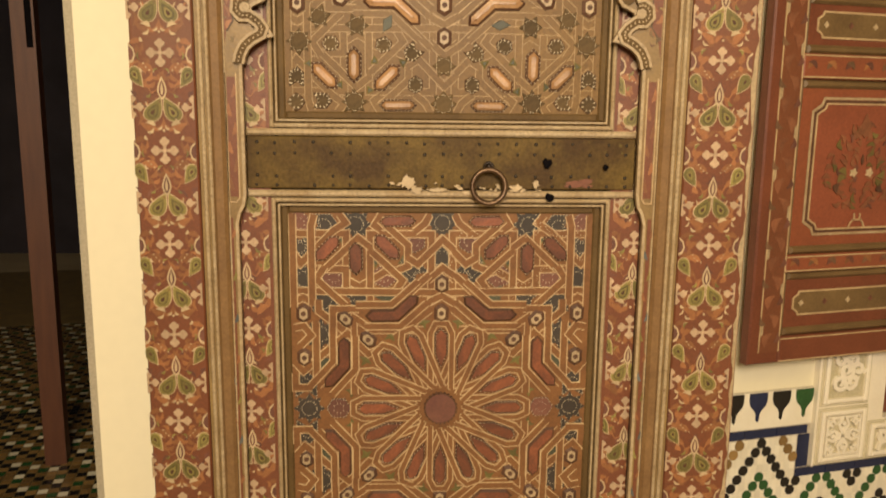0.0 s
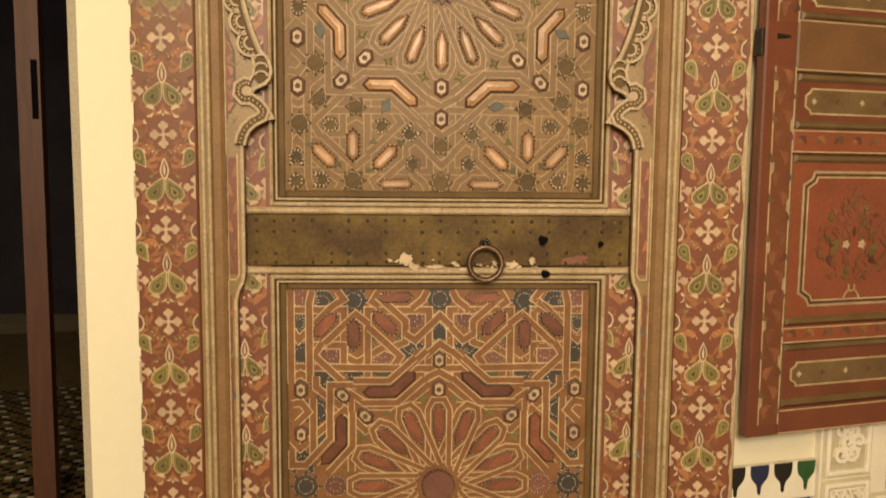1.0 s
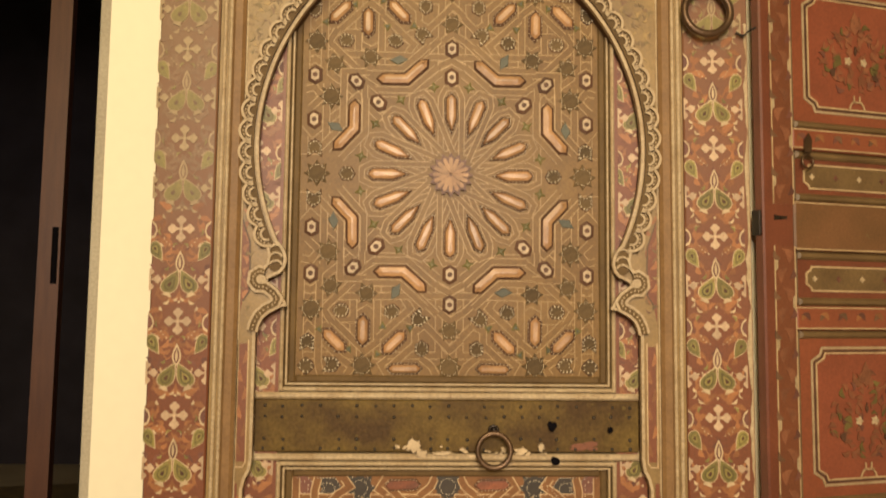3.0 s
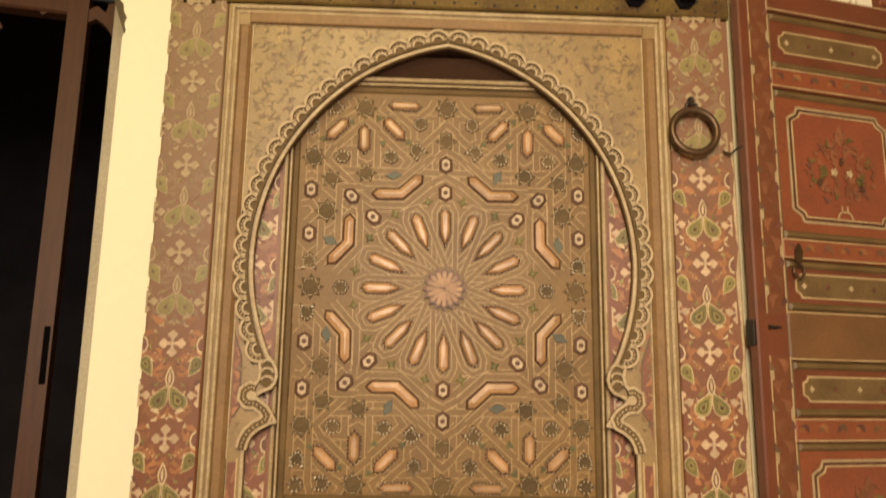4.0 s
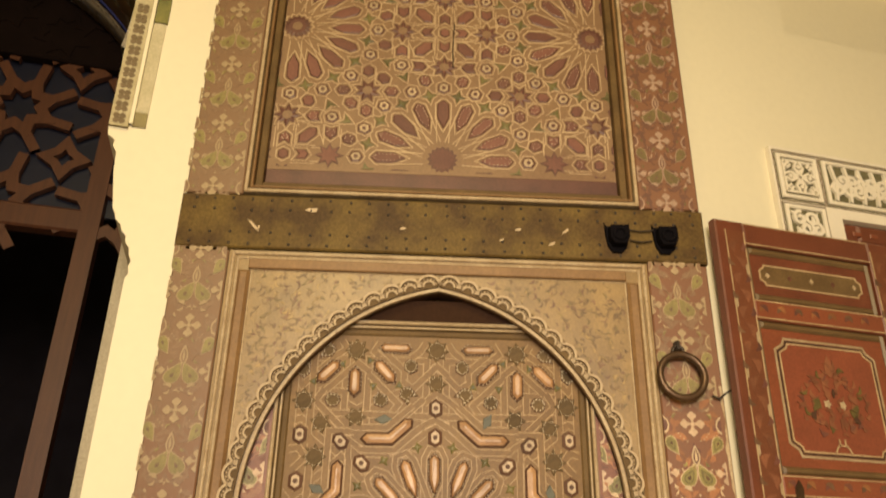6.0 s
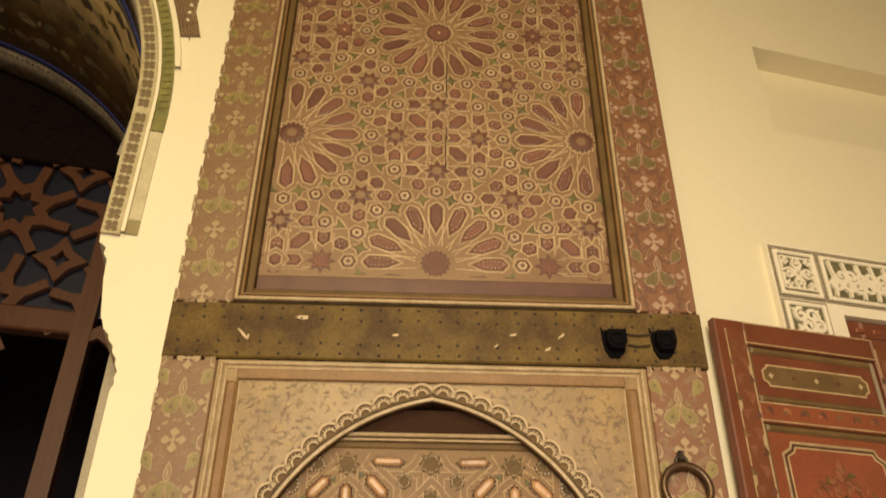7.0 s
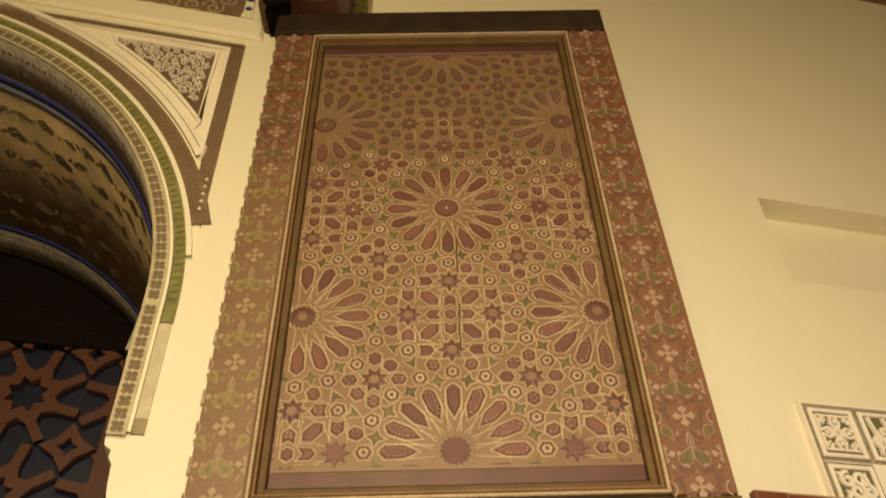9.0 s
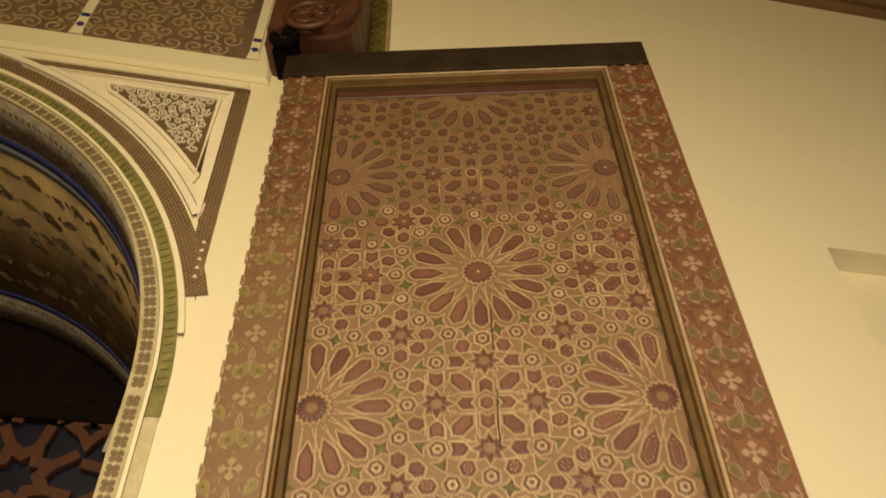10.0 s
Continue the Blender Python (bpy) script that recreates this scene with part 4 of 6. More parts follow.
# upper panel: rosettes of sixteen petals on a diagonal grid
PY, STEP, FZ = 0.04, 0.374, 2.496
bm = bmesh.new()
box(bm, UX0 + 0.03, UX1 - 0.03, PY, BACK, 2.4, UZ1 - 0.02)
panel = part("upper_panel", bm, "tan_up", door, "faded rose star-inlaid panel with a crack")
bm = bmesh.new()
box(bm, UX0 + 0.034, UX1 - 0.034, PY - 0.006, PY + 0.01, 2.412, 2.452, bev=0.003)
box(bm, UX0 + 0.034, UX1 - 0.034, PY - 0.006, PY + 0.01, 3.988, UZ1 - 0.026, bev=0.003)
part("panel_edge_strip", bm, "rose_rim", panel, "plain dull red strip")
bm = bmesh.new()
ribbon(bm, [(0.026, 2.76), (0.025, 2.82), (0.028, 2.9)], 0.0022, PY - 0.0046, PY)
ribbon(bm, [(0.027, 3.0), (0.026, 3.08), (0.028, 3.13)], 0.0018, PY - 0.0046, PY)
part("crack", bm, "soot", panel, "dark vertical crack")


def house(L, w):
    a, b = L / 2, w / 2
    return [(-a, -b), (a * 0.3, -b), (a, 0), (a * 0.3, b), (-a, b), (-a * 0.72, 0)]


def corner(L, w):
    a, b = L / 2, w / 2
    return [(a, 0), (0, b * 0.5), (-a, b), (-a * 0.35, 0), (-a, -b), (0, -b * 0.5)]


def hexagon(L, w):
    a, b = L / 2, w / 2
    return [(-a, 0), (-a * 0.52, -b), (a * 0.52, -b), (a, 0), (a * 0.52, b), (-a * 0.52, b)]


# kind: outline in metres, rim, face, pupil
UP = {
    "petal": (petal(0.084, 0.030), "rose_rim", "rose", "rose"), "green": (star(0.0205, 4, 0.42), "dull_moss", "dull_moss", "rose"),
    "eye": (hexagon(0.035, 0.029), "rose_rim", "eye_paint", "rose_rim"), "hex": (hexagon(0.036, 0.027), "rose_rim", "rose", "rose"),
    "star": (star(0.035, 8, 0.56), "rose_rim", "rose", "washed_tan"), "hub": (star(0.037, 16, 0.82), "rose_rim", "rose", "washed_tan"),
    "house": (house(0.036, 0.029), "rose_rim", "rose", "rose"), "slim": (bar(0.060, 0.029), "rose_rim", "rose", "rose"),
    "corner": (corner(0.028, 0.032), "dull_moss", "dull_moss", "rose"), "arrow": (arrow(0.034, 0.026), "rose_rim", "rose", "rose"),
    "core": (hexagon(0.03, 0.024), "rose_rim", "rose", "rose"),
}
# the repeating triangle from a rosette (0, 0) to the crossing (1, 0): kind, x, z in steps, turn
TRIANGLE = [("hub", 0, 0, 0)] + [("petal", 0.338 * math.cos(radians(a)), 0.338 * math.sin(radians(a)), a) for a in (0, 22.5, 45)]
TRIANGLE += [("green", 0.487 * math.cos(radians(a)), 0.487 * math.sin(radians(a)), a) for a in (11.25, 33.75)]
TRIANGLE += [("eye", 0.546 * math.cos(radians(a)), 0.546 * math.sin(radians(a)), a) for a in (0, 22.5, 45)]
TRIANGLE += [("hex", 0.598, 0.124, 20), ("hex", 0.5, 0.343, 90), ("star", 0.713, 0, 0), ("star", 0.5, 0.5, 22.5), ("corner", 0.618, 0.262, 205), ("eye", 0.715, 0.285, 135),
             ("hex", 0.602, 0.398, 45), ("house", 0.713, 0.162, 270), ("slim", 0.858, 0.142, 135), ("arrow", 0.882, 0, 180), ("core", 1, 0, 0)]
up_mesh = {k: piece_mesh("inlay_" + k, pts, 0, 0.002, (a, b, c), k in ("eye", "hub", "star"), 0.3 if k == "eye" else 0.22) for k, (pts, a, b, c) in UP.items()}
LIMITS = (((-0.409, 0), (-1, 0)), ((0.419, 0), (1, 0)), ((0, 2.462), (0, -1)), ((0, 3.983), (0, 1)))


def trimmed(poly):
    for p, n in LIMITS:
        poly = clipped(poly, p, n)
        if len(poly) < 3:
            return []
    return poly


lines, rest, spots, singles = bmesh.new(), bmesh.new(), bmesh.new(), 0
layer = iter(range(100000))


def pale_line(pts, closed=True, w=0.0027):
    # Lines switch to the duller colour above about 3.4, at uneven heights.
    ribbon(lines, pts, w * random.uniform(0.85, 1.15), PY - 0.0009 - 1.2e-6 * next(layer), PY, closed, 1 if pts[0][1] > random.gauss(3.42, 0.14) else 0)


placed = set()
for row in range(-1, 6):
    for col in range(-2, 3):
        if (row + col) % 2:
            continue
        cx, cz = 0.004 + STEP * col, FZ + STEP * row
        for quarter in range(4):
            for flip in (1, -1):
                for k, u, w, a in TRIANGLE:
                    (x, z), = moved([(u * STEP, flip * w * STEP)], cx, cz, 90 * quarter)
                    turn = flip * a + 90 * quarter
                    if (round(x * 120), round(z * 120)) in placed:
                        continue
                    placed.update((round(x * 120) + i, round(z * 120) + j) for i in (-1, 0, 1) for j in (-1, 0, 1))
                    pts = moved(UP[k][0], x, z, turn)
                    whole = trimmed(pts)
                    if len(whole) < 3 or abs(area2(whole)) < 6e-5:
                        continue
                    uncut = len(whole) == len(pts) and abs(abs(area2(whole)) - abs(area2(pts))) < 1e-9
                    if uncut:
                        pale_line(grown(pts, 0.0042 if k not in ("green", "corner", "hub") else 0.0034))
                        if k in ("petal", "slim", "house", "hex", "arrow") and (x > 0.12 or z < 2.72) and random.random() < 0.8:
                            dots(spots, grown(pts, -0.0058), PY - 0.0021, 0.0012, 0.0082)
                    if uncut and singles < 290 and z < 3.15:
                        again("inlay_piece", up_mesh[k], panel, pose(x, PY, z, 0, -turn + random.uniform(-2, 2), 0))
                        singles += 1
                        continue
                    low = 1 if UP[k][1] == "dull_moss" else 3
                    prism(rest, whole, PY - 0.001, PY, low)
                    face = trimmed(grown(pts, -0.0038))
                    if len(face) > 2 and abs(area2(face)) > 3e-5:
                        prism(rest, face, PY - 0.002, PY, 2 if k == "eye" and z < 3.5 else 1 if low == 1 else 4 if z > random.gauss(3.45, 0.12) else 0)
                    if uncut:
                        if k in ("eye", "star", "hub"):
                            prism(rest, moved(ring_pts(0.0042, 7), x, z), PY - 0.0026, PY, 3 if k == "eye" else 2)
        # straps that run from the hub between the petals
        for i in range(16):
            for off in (-0.0195, 0.0195):
                p, q = moved([(0.046, off * 0.72), (0.158, off)], cx, cz, 22.5 * i)
                if all(-0.4 < v[0] < 0.41 and 2.457 < v[1] < 3.98 for v in (p, q)):
                    pale_line([p, q], False)
        # straight straps round the crossing beside it
        for quarter in range(4):
            for flip in (1, -1):
                for run in ([(-0.245, 0.075), (-0.245, 0.225)], [(-0.352, 0.055), (-0.352, 0.2)], [(-0.05, 0.17), (-0.05, 0.245)], [(-0.05, 0.065), (-0.2, 0.065)], [(-0.2, 0.2), (-0.09, 0.245)]):
                    pts = moved([(p[0] * STEP, flip * p[1] * STEP) for p in run], cx + STEP, cz, 90 * quarter)
                    if all(-0.4 < v[0] < 0.41 and 2.457 < v[1] < 3.98 for v in pts):
                        pale_line(pts, False)
tagged(part("strap_line", lines, ("line_up", "line_dull"), panel), kind="stuff")
tagged(part("inlay_field", rest, ("rose", "dull_moss", "eye_paint", "rose_rim", "rose_dull"), panel), kind="stuff")
tagged(part("painted_dot", spots, "dot", panel), kind="stuff")

# ---- the arched board round the wicket ----
AC, AR, AZ = -0.085, 0.458, 1.70


def opening():
    """The right edge of the opening from its crown down: an arc, a curl, a cusp, and a stepped jamb."""
    a0 = math.degrees(math.acos(-AC / AR))
    a1 = -math.degrees(math.asin((AZ - 1.512) / AR))
    pts = [(AC + AR * math.cos(radians(a0 + (a1 - a0) * i / 40)), AZ + AR * math.sin(radians(a0 + (a1 - a0) * i / 40))) for i in range(41)]
    pts += [(0.321, 1.499), (0.316, 1.487), (0.314, 1.475), (0.317, 1.463), (0.325, 1.453), (0.336, 1.448), (0.346, 1.443), (0.351, 1.435), (0.347, 1.425),
            (0.337, 1.417), (0.325, 1.408), (0.316, 1.399), (0.312, 1.391)]
    pts += [(0.313 + 0.057 * math.sin(t), 1.338 + 0.052 * math.cos(t)) for t in (0.25, 0.55, 0.85, 1.15, 1.4)]
    pts += [(0.369, 1.335), (0.369, 1.105), (0.372, 1.085), (0.38, 1.07), (0.385, 1.05), (0.385, 0.12)]
    return pts


RIM = opening()
bm = bmesh.new()
for s in (1, -1):
    x = 0.455 if s > 0 else -0.45
    # The cut edge takes the dark rim colour to hold the arch's shadow.
    prism(bm, [(s * px, pz) for px, pz in RIM] + [(x, 0.12), (x, BEAM0 - 0.004), (0, BEAM0 - 0.004)], 0.0, 0.05, 0, 1)
board = part("arched_board", bm, ("spandrel", "rim"), door, "golden brown board with a keyhole arch cut out")
bm = bmesh.new()
for s in (1, -1):
    e = 0.449 if s > 0 else -0.444
    zt = 2.225
    for w0, w1, y, mi in ((0.0, 0.007, -0.006, 0), (0.0072, 0.0105, 0.0005, 1), (0.0107, 0.017, -0.003, 0)):
        a, b = sorted((e - s * w0, e - s * w1))
        box(bm, a, b, y - 0.0005, 0.03, 0.1, zt - w0 - 0.0005, mi, 0.002)
    a, b = sorted((e - s * 0.0175, e - s * 0.043))
    box(bm, a, b, -0.009, 0.03, 0.1, zt - 0.043, 2, 0.006)
    a, b = sorted((e - s * 0.0435, e - s * 0.047))
    box(bm, a, b, -0.002, 0.03, 0.1, zt - 0.043, 0, 0.001)
for z0, z1, y, mi, x in ((-0.007, 0, -0.006, 0, 0.442), (-0.0105, -0.0072, 0.0005, 1, 0.437), (-0.017, -0.0107, -0.003, 0, 0.432), (-0.04, -0.0175, -0.009, 2, 0.405), (-0.0435, -0.0405, -0.002, 0, 0.402)):
    box(bm, -x, x, y, 0.03, 2.225 + z0, 2.225 + z1, mi, 0.002)
part("board_moulding", bm, ("pale", "olive", "ochre"), door, "pale ribs and rounded ochre moulding")

# lace band round the arch: rim, dark field and scallops
trim_dark, rim_bm = bmesh.new(), bmesh.new()
for s in (1, -1):
    pts = [(s * x, z) for x, z in RIM]
    curl = [(s * x, z) for x, z in RIM[:42]]
    ribbon(rim_bm, [(p[0] + s * 0.0, p[1]) for p in pts], 0.0055, -0.007, 0.004)
    lace = []
    n = len(curl)
    for i, (x, z) in enumerate(curl):
        a, c = Vector(curl[max(0, i - 1)]), Vector(curl[min(n - 1, i + 1)])
        d = (c - a).normalized()
        nrm = Vector((-d.y, d.x)) * s
        lace.append((x + nrm.x * 0.02, z + nrm.y * 0.02))
    ribbon(trim_dark, lace[:41], 0.026, -0.006, 0.0)
part("arch_rim", rim_bm, "pale", door, "pale raised rim of the arch")
part("arch_field", trim_dark, "olive", door)
bm = bmesh.new()
for r0, r1, y in ((0.0255, 0.0205, -0.013), (0.0135, 0.0095, -0.011)):
    o, i_ = [(r0 * math.cos(math.pi * k / 10), r0 * math.sin(math.pi * k / 10)) for k in range(11)], [(r1 * math.cos(math.pi * k / 10), r1 * math.sin(math.pi * k / 10)) for k in range(10, -1, -1)]
    prism(bm, o + i_, y, -0.002)
for k in range(7):
    a = math.pi * (k + 0.5) / 7
    prism(bm, moved(ring_pts(0.0019, 6), 0.017 * math.cos(a), 0.017 * math.sin(a)), -0.008, -0.002)
scallop = part("scallop", bm, "pale", door)
made = 0
for s in (1, -1):
    length, last = 0.0, None
    prev = None
    nxt = 0.0197
    for x, z in RIM[:41]:
        p = Vector((s * x, z))
        if prev is not None:
            seg = (p - prev).length
            while length + seg >= nxt:
                q = prev.lerp(p, (nxt - length) / seg)
                d = (p - prev).normalized()
                nrm = Vector((-d.y, d.x)) * s
                q = q + nrm * 0.0105
                m = pose(q.x, 0, q.y, 0, -math.degrees(math.atan2(nrm.y, nrm.x)) + 90, 0)
                if made == 0:
                    scallop.matrix_basis = m
                else:
                    again("scallop", scallop.data, door, m)
                made += 1
                nxt += 0.0395
            length += seg
        prev = p

# the foot of the lace band: a dotted strip that sweeps up from the jamb, turns at the cusp and rolls round a button
SCROLL = [(0.372, 1.342), (0.369, 1.356), (0.361, 1.372), (0.348, 1.384), (0.331, 1.393), (0.327, 1.403), (0.335, 1.414), (0.35, 1.4245), (0.3645, 1.4245), (0.373, 1.434), (0.3715, 1.447), (0.361, 1.454), (0.351, 1.4515)]
NECK = [(0.353, 1.458), (0.3455, 1.468), (0.343, 1.484), (0.347, 1.503)]
bm = bmesh.new()
for s in (1, -1):
    path = [(s * x, z) for x, z in SCROLL]
    ribbon(bm, path, 0.0215, -0.0105, 0)
    ribbon(bm, path, 0.0115, -0.0111, 0, False, 1)
    prism(bm, moved(ring_pts(0.0066, 12), s * 0.3545, 1.4395), -0.0125, -0.002)
    for (xa, za), (xb, zb) in zip(path, path[1:]):
        for t in (0.25, 0.75):
            prism(bm, moved(ring_pts(0.0019, 6), xa + (xb - xa) * t, za + (zb - za) * t), -0.0122, -0.006)
    ribbon(bm, [(s * (x - 0.013), z) for x, z in NECK], 0.024, -0.0058, 0, False, 1)
    ribbon(bm, [(s * x, z) for x, z in NECK], 0.005, -0.0118, 0)
    for z in (1.466, 1.481, 1.496):
        ribbon(bm, [(s * (0.331 + 0.011 * math.cos(a)), z + 0.0085 * math.sin(a)) for a in (0.2 + 0.42 * k for k in range(8))], 0.0035, -0.0108, 0)
part("arch_curl", bm, ("pale", "olive", "ochre", "spandrel_dark"), door, "curled foot of the lace band")

# red painted field between the moulding and the lace band
bm = bmesh.new()
for s in (1, -1):
    rim_ = [(AC + (AR + 0.046) * math.cos(radians(-4 - 2 * i)), AZ + (AR + 0.046) * math.sin(radians(-4 - 2 * i))) for i in range(10)]
    pts = [(0.4, 1.66)] + [p for p in rim_ if p[0] < 0.4] + [(0.381, 1.47), (0.381, 1.415), (0.393, 1.398), (0.4, 1.36)]
    prism(bm, [(s * x, z) for x, z in pts], -0.0004, 0, 0)
    ribbon(bm, [(s * x, z) for x, z in pts[1:-1]], 0.003, -0.0012, 0, False, 1)
    for i in range(8):
        prism(bm, moved(leaf_pts(0.022, 0.008, 0.25 * (-1) ** i), s * (0.391 - 0.004 * (i % 2)), 1.40 + i * 0.022, 90 + s * 30 * (-1) ** i), -0.001, 0, 2)
part("painted_field", bm, ("red_old", "spandrel_dark", "orange"), board, "reddish field with orange scroll")

# painted slips beside the jambs
bm = bmesh.new()
for s in (1, -1):
    prism(bm, [(s * 0.381, 1.10), (s * 0.396, 1.10), (s * 0.396, 1.318), (s * 0.381, 1.318)], -0.0012, 0, 0)
    ribbon(bm, [(s * 0.379, 1.325), (s * 0.379, 1.098), (s * 0.385, 1.09), (s * 0.398, 1.09), (s * 0.3985, 1.325)], 0.0025, -0.002, 0, False, 1)
    prism(bm, [(s * 0.393, 0.13), (s * 0.4005, 0.13), (s * 0.4005, 1.06), (s * 0.393, 1.06)], -0.0012, 0, 0)
    for i in range(6):
        prism(bm, moved(leaf_pts(0.026, 0.009, 0.15 * (-1) ** i), s * 0.3885, 1.11 + i * 0.034, 80 if i % 2 else 100), -0.0019, 0, 2)
    for i in range(22):
        prism(bm, moved(leaf_pts(0.02, 0.0065, 0.15 * (-1) ** i), s * 0.397, 0.16 + i * 0.041, 75 if i % 2 else 105), -0.0019, 0, 2 + i % 3)
part("painted_slip", bm, ("red_old", "line", "orange", "leaf", "blue"), board, "maroon slip with pale outline")
# scrolls in the spandrels
bm = bmesh.new()
for s in (1, -1):
    for i in range(1900):
        x, z = random.uniform(0.01, 0.395), random.uniform(1.36, 2.18)
        if math.hypot(x - AC, z - AZ) < AR + 0.042 or x > 0.392 or (z < 1.53 and x < 0.386):
            continue
        prism(bm, moved(leaf_pts(random.uniform(0.009, 0.022), random.uniform(0.003, 0.0065), random.choice((-0.35, 0.35)), 4), s * x, z, random.uniform(0, 360)), -0.0004 - i * 5e-7, 0,
              random.choice((0, 0, 1, 1, 1, 2, 3)))
tagged(part("scroll_leaf", bm, ("spandrel_light", "spandrel_mid", "spandrel_moss", "spandrel_rose"), board, "worn gold scroll leaves"), kind="stuff")

# ---- wicket door ----
wicket = thing("wicket_door", "closed wicket door with two star-inlaid panels and a nailed rail", "door")
WY = 0.024
bm = bmesh.new()
box(bm, -0.39, 0.39, WY + 0.012, 0.068, 0.13, 2.135)
part("leaf_boards", bm, "olive", wicket)
for s in (1, -1):
    bm = bmesh.new()
    a, b = sorted((s * 0.325, s * 0.392))
    box(bm, a, b, WY, WY + 0.02, 0.13, 2.1)
    st = part("stile", bm, "red_old", wicket, "narrow red stile with painted flowers")
    for i in range(11):
        again("floral_motif", FL_SLIM, st, pose(s * 0.376, WY - 0.0002, 0.33 + 0.17 * i) @ Matrix.Diagonal((0.96, 1, 0.96, 1)))
bm = bmesh.new()
box(bm, -0.3685, 0.3685, WY - 0.004, WY + 0.02, 1.114, 1.212, bev=0.002)
rail = part("middle_rail", bm, "beam", wicket, "dark iron-sheeted rail with nail rows, scuffed")
for z in (1.12, 1.138, 1.18, 1.2):
    for i in range(21):
        if random.random() > 0.12:
            again("nail", NAIL, rail, pose(-0.35 + i * 0.035 + random.uniform(-0.002, 0.002), WY - 0.004, z + random.uniform(-0.0015, 0.0015)) @ Matrix.Scale(random.uniform(0.85, 1.05), 4))
bm = bmesh.new()
for x, z, r in ((0.198, 1.166, 0.009), (0.31, 1.158, 0.006), (0.203, 1.1, 0.009)):
    prism(bm, [(x + r * random.uniform(0.7, 1.2) * math.cos(math.tau * i / 9), z + r * random.uniform(0.7, 1.2) * math.sin(math.tau * i / 9)) for i in range(9)], WY - 0.0135, WY - 0.0125)
tagged(part("bolt_hole", bm, "soot", rail, "old dark bolt holes"), kind="stuff")
bm = bmesh.new()
for x, z, w, h in ((-0.064, 1.128, 0.034, 0.03), (-0.05, 1.112, 0.03, 0.012), (0.14, 1.118, 0.022, 0.016), (0.178, 1.126, 0.012, 0.018), (-0.01, 1.113, 0.04, 0.008), (0.05, 1.108, 0.03, 0.007)):
    rag = [random.uniform(0.45, 1.2) for k in range(19)]
    prism(bm, [(x + w / 2 * rag[k] * math.cos(math.tau * k / 19), z + h / 2 * rag[k - 3] * math.sin(math.tau * k / 19)) for k in range(19)], WY - 0.0125, WY - 0.003)
for k in range(30):
    x, z, w = random.uniform(-0.1, 0.2), 1.112 + abs(random.gauss(0, 0.008)), random.uniform(0.002, 0.007)
    prism(bm, moved([(-w, 0), (-w * 0.2, -w * 0.5), (w, -w * 0.1), (w * 0.3, w * 0.5)], x, z, random.uniform(-30, 30)), WY - 0.0122, WY - 0.003)
tagged(part("bare_patch", bm, "cream", rail, "flaked pale patches"), kind="stuff")
bm = bmesh.new()
for k in range(9):
    x, z, w = random.uniform(0.215, 0.285), random.uniform(1.12, 1.134), random.uniform(0.008, 0.02)
    prism(bm, [(x - w, z), (x - w * 0.3, z - 0.0035), (x + w * 0.6, z - 0.0025), (x + w, z + 0.001), (x + w * 0.2, z + 0.003)], WY - 0.0046 - 0.00002 * k, WY - 0.003)
part("red_stain", bm, "red_old", rail, "worn red paint stain")


def wicket_panel(cz, z0, z1, hub, words):
    bm = bmesh.new()
    frame_rib(bm, -0.3245, 0.3235, z0, z1, 0.0075, WY - 0.01, WY + 0.02, 0, 0.003)
    frame_rib(bm, -0.3165, 0.3155, z0 + 0.008, z1 - 0.008, 0.003, WY, WY + 0.02, 1)
    frame_rib(bm, -0.3133, 0.3123, z0 + 0.0112, z1 - 0.0112, 0.004, WY - 0.004, WY + 0.02, 0, 0.001)
    frame_rib(bm, -0.309, 0.308, z0 + 0.0155, z1 - 0.0155, 0.014, WY + 0.004, WY + 0.03, 1, 0.003)
    part("panel_moulding", bm, ("pale", "olive"), wicket, "pale moulding with an olive groove")
    bm = bmesh.new()
    box(bm, -0.297, 0.296, WY + 0.008, WY + 0.04, z0 + 0.02, z1 - 0.02)
    ob = part("inlaid_panel", bm, "tan_worn" if hub == "carved" else "strap", wicket, words)
    inlay(ob, 0.0, cz, WY + 0.008, hub)


bm = bmesh.new()
for z in (1.2135, 1.0985):
    box(bm, -0.3685, 0.3685, WY - 0.01, WY + 0.015, z, z + 0.0125, 0, 0.004)
part("rail_moulding", bm, "pale", wicket, "pale chipped ledge along the rail")
wicket_panel(1.65, 1.228, 2.085, "carved", "golden panel with a sixteen-petal star and copper inserts")
wicket_panel(0.671, 0.243, 1.096, "flat", "golden panel with a sixteen-petal star and brown inserts")
bm = bmesh.new()
box(bm, -0.385, 0.385, WY, WY + 0.02, 2.088, 2.135)
part("head_rail", bm, "head", wicket)
bm = bmesh.new()
box(bm, -0.385, 0.385, WY, WY + 0.02, 0.13, 0.24)
part("foot_rail", bm, "red_old", wicket)
bm = bmesh.new()
box(bm, XL, XR, -0.004, BACK, 0.03, 0.118, bev=0.004)
part("bottom_rail", bm, "beam", door)
bm = bmesh.new()
box(bm, -0.54, -0.5, 0.02, 0.06, 0.0, 0.03)
part("pivot_foot", bm, "iron", door)
bm = bmesh.new()
box(bm, 0.0, 0.04, 0.02, 0.06, 0.0, 0.13)
part("bottom_stop", bm, "iron", wicket)

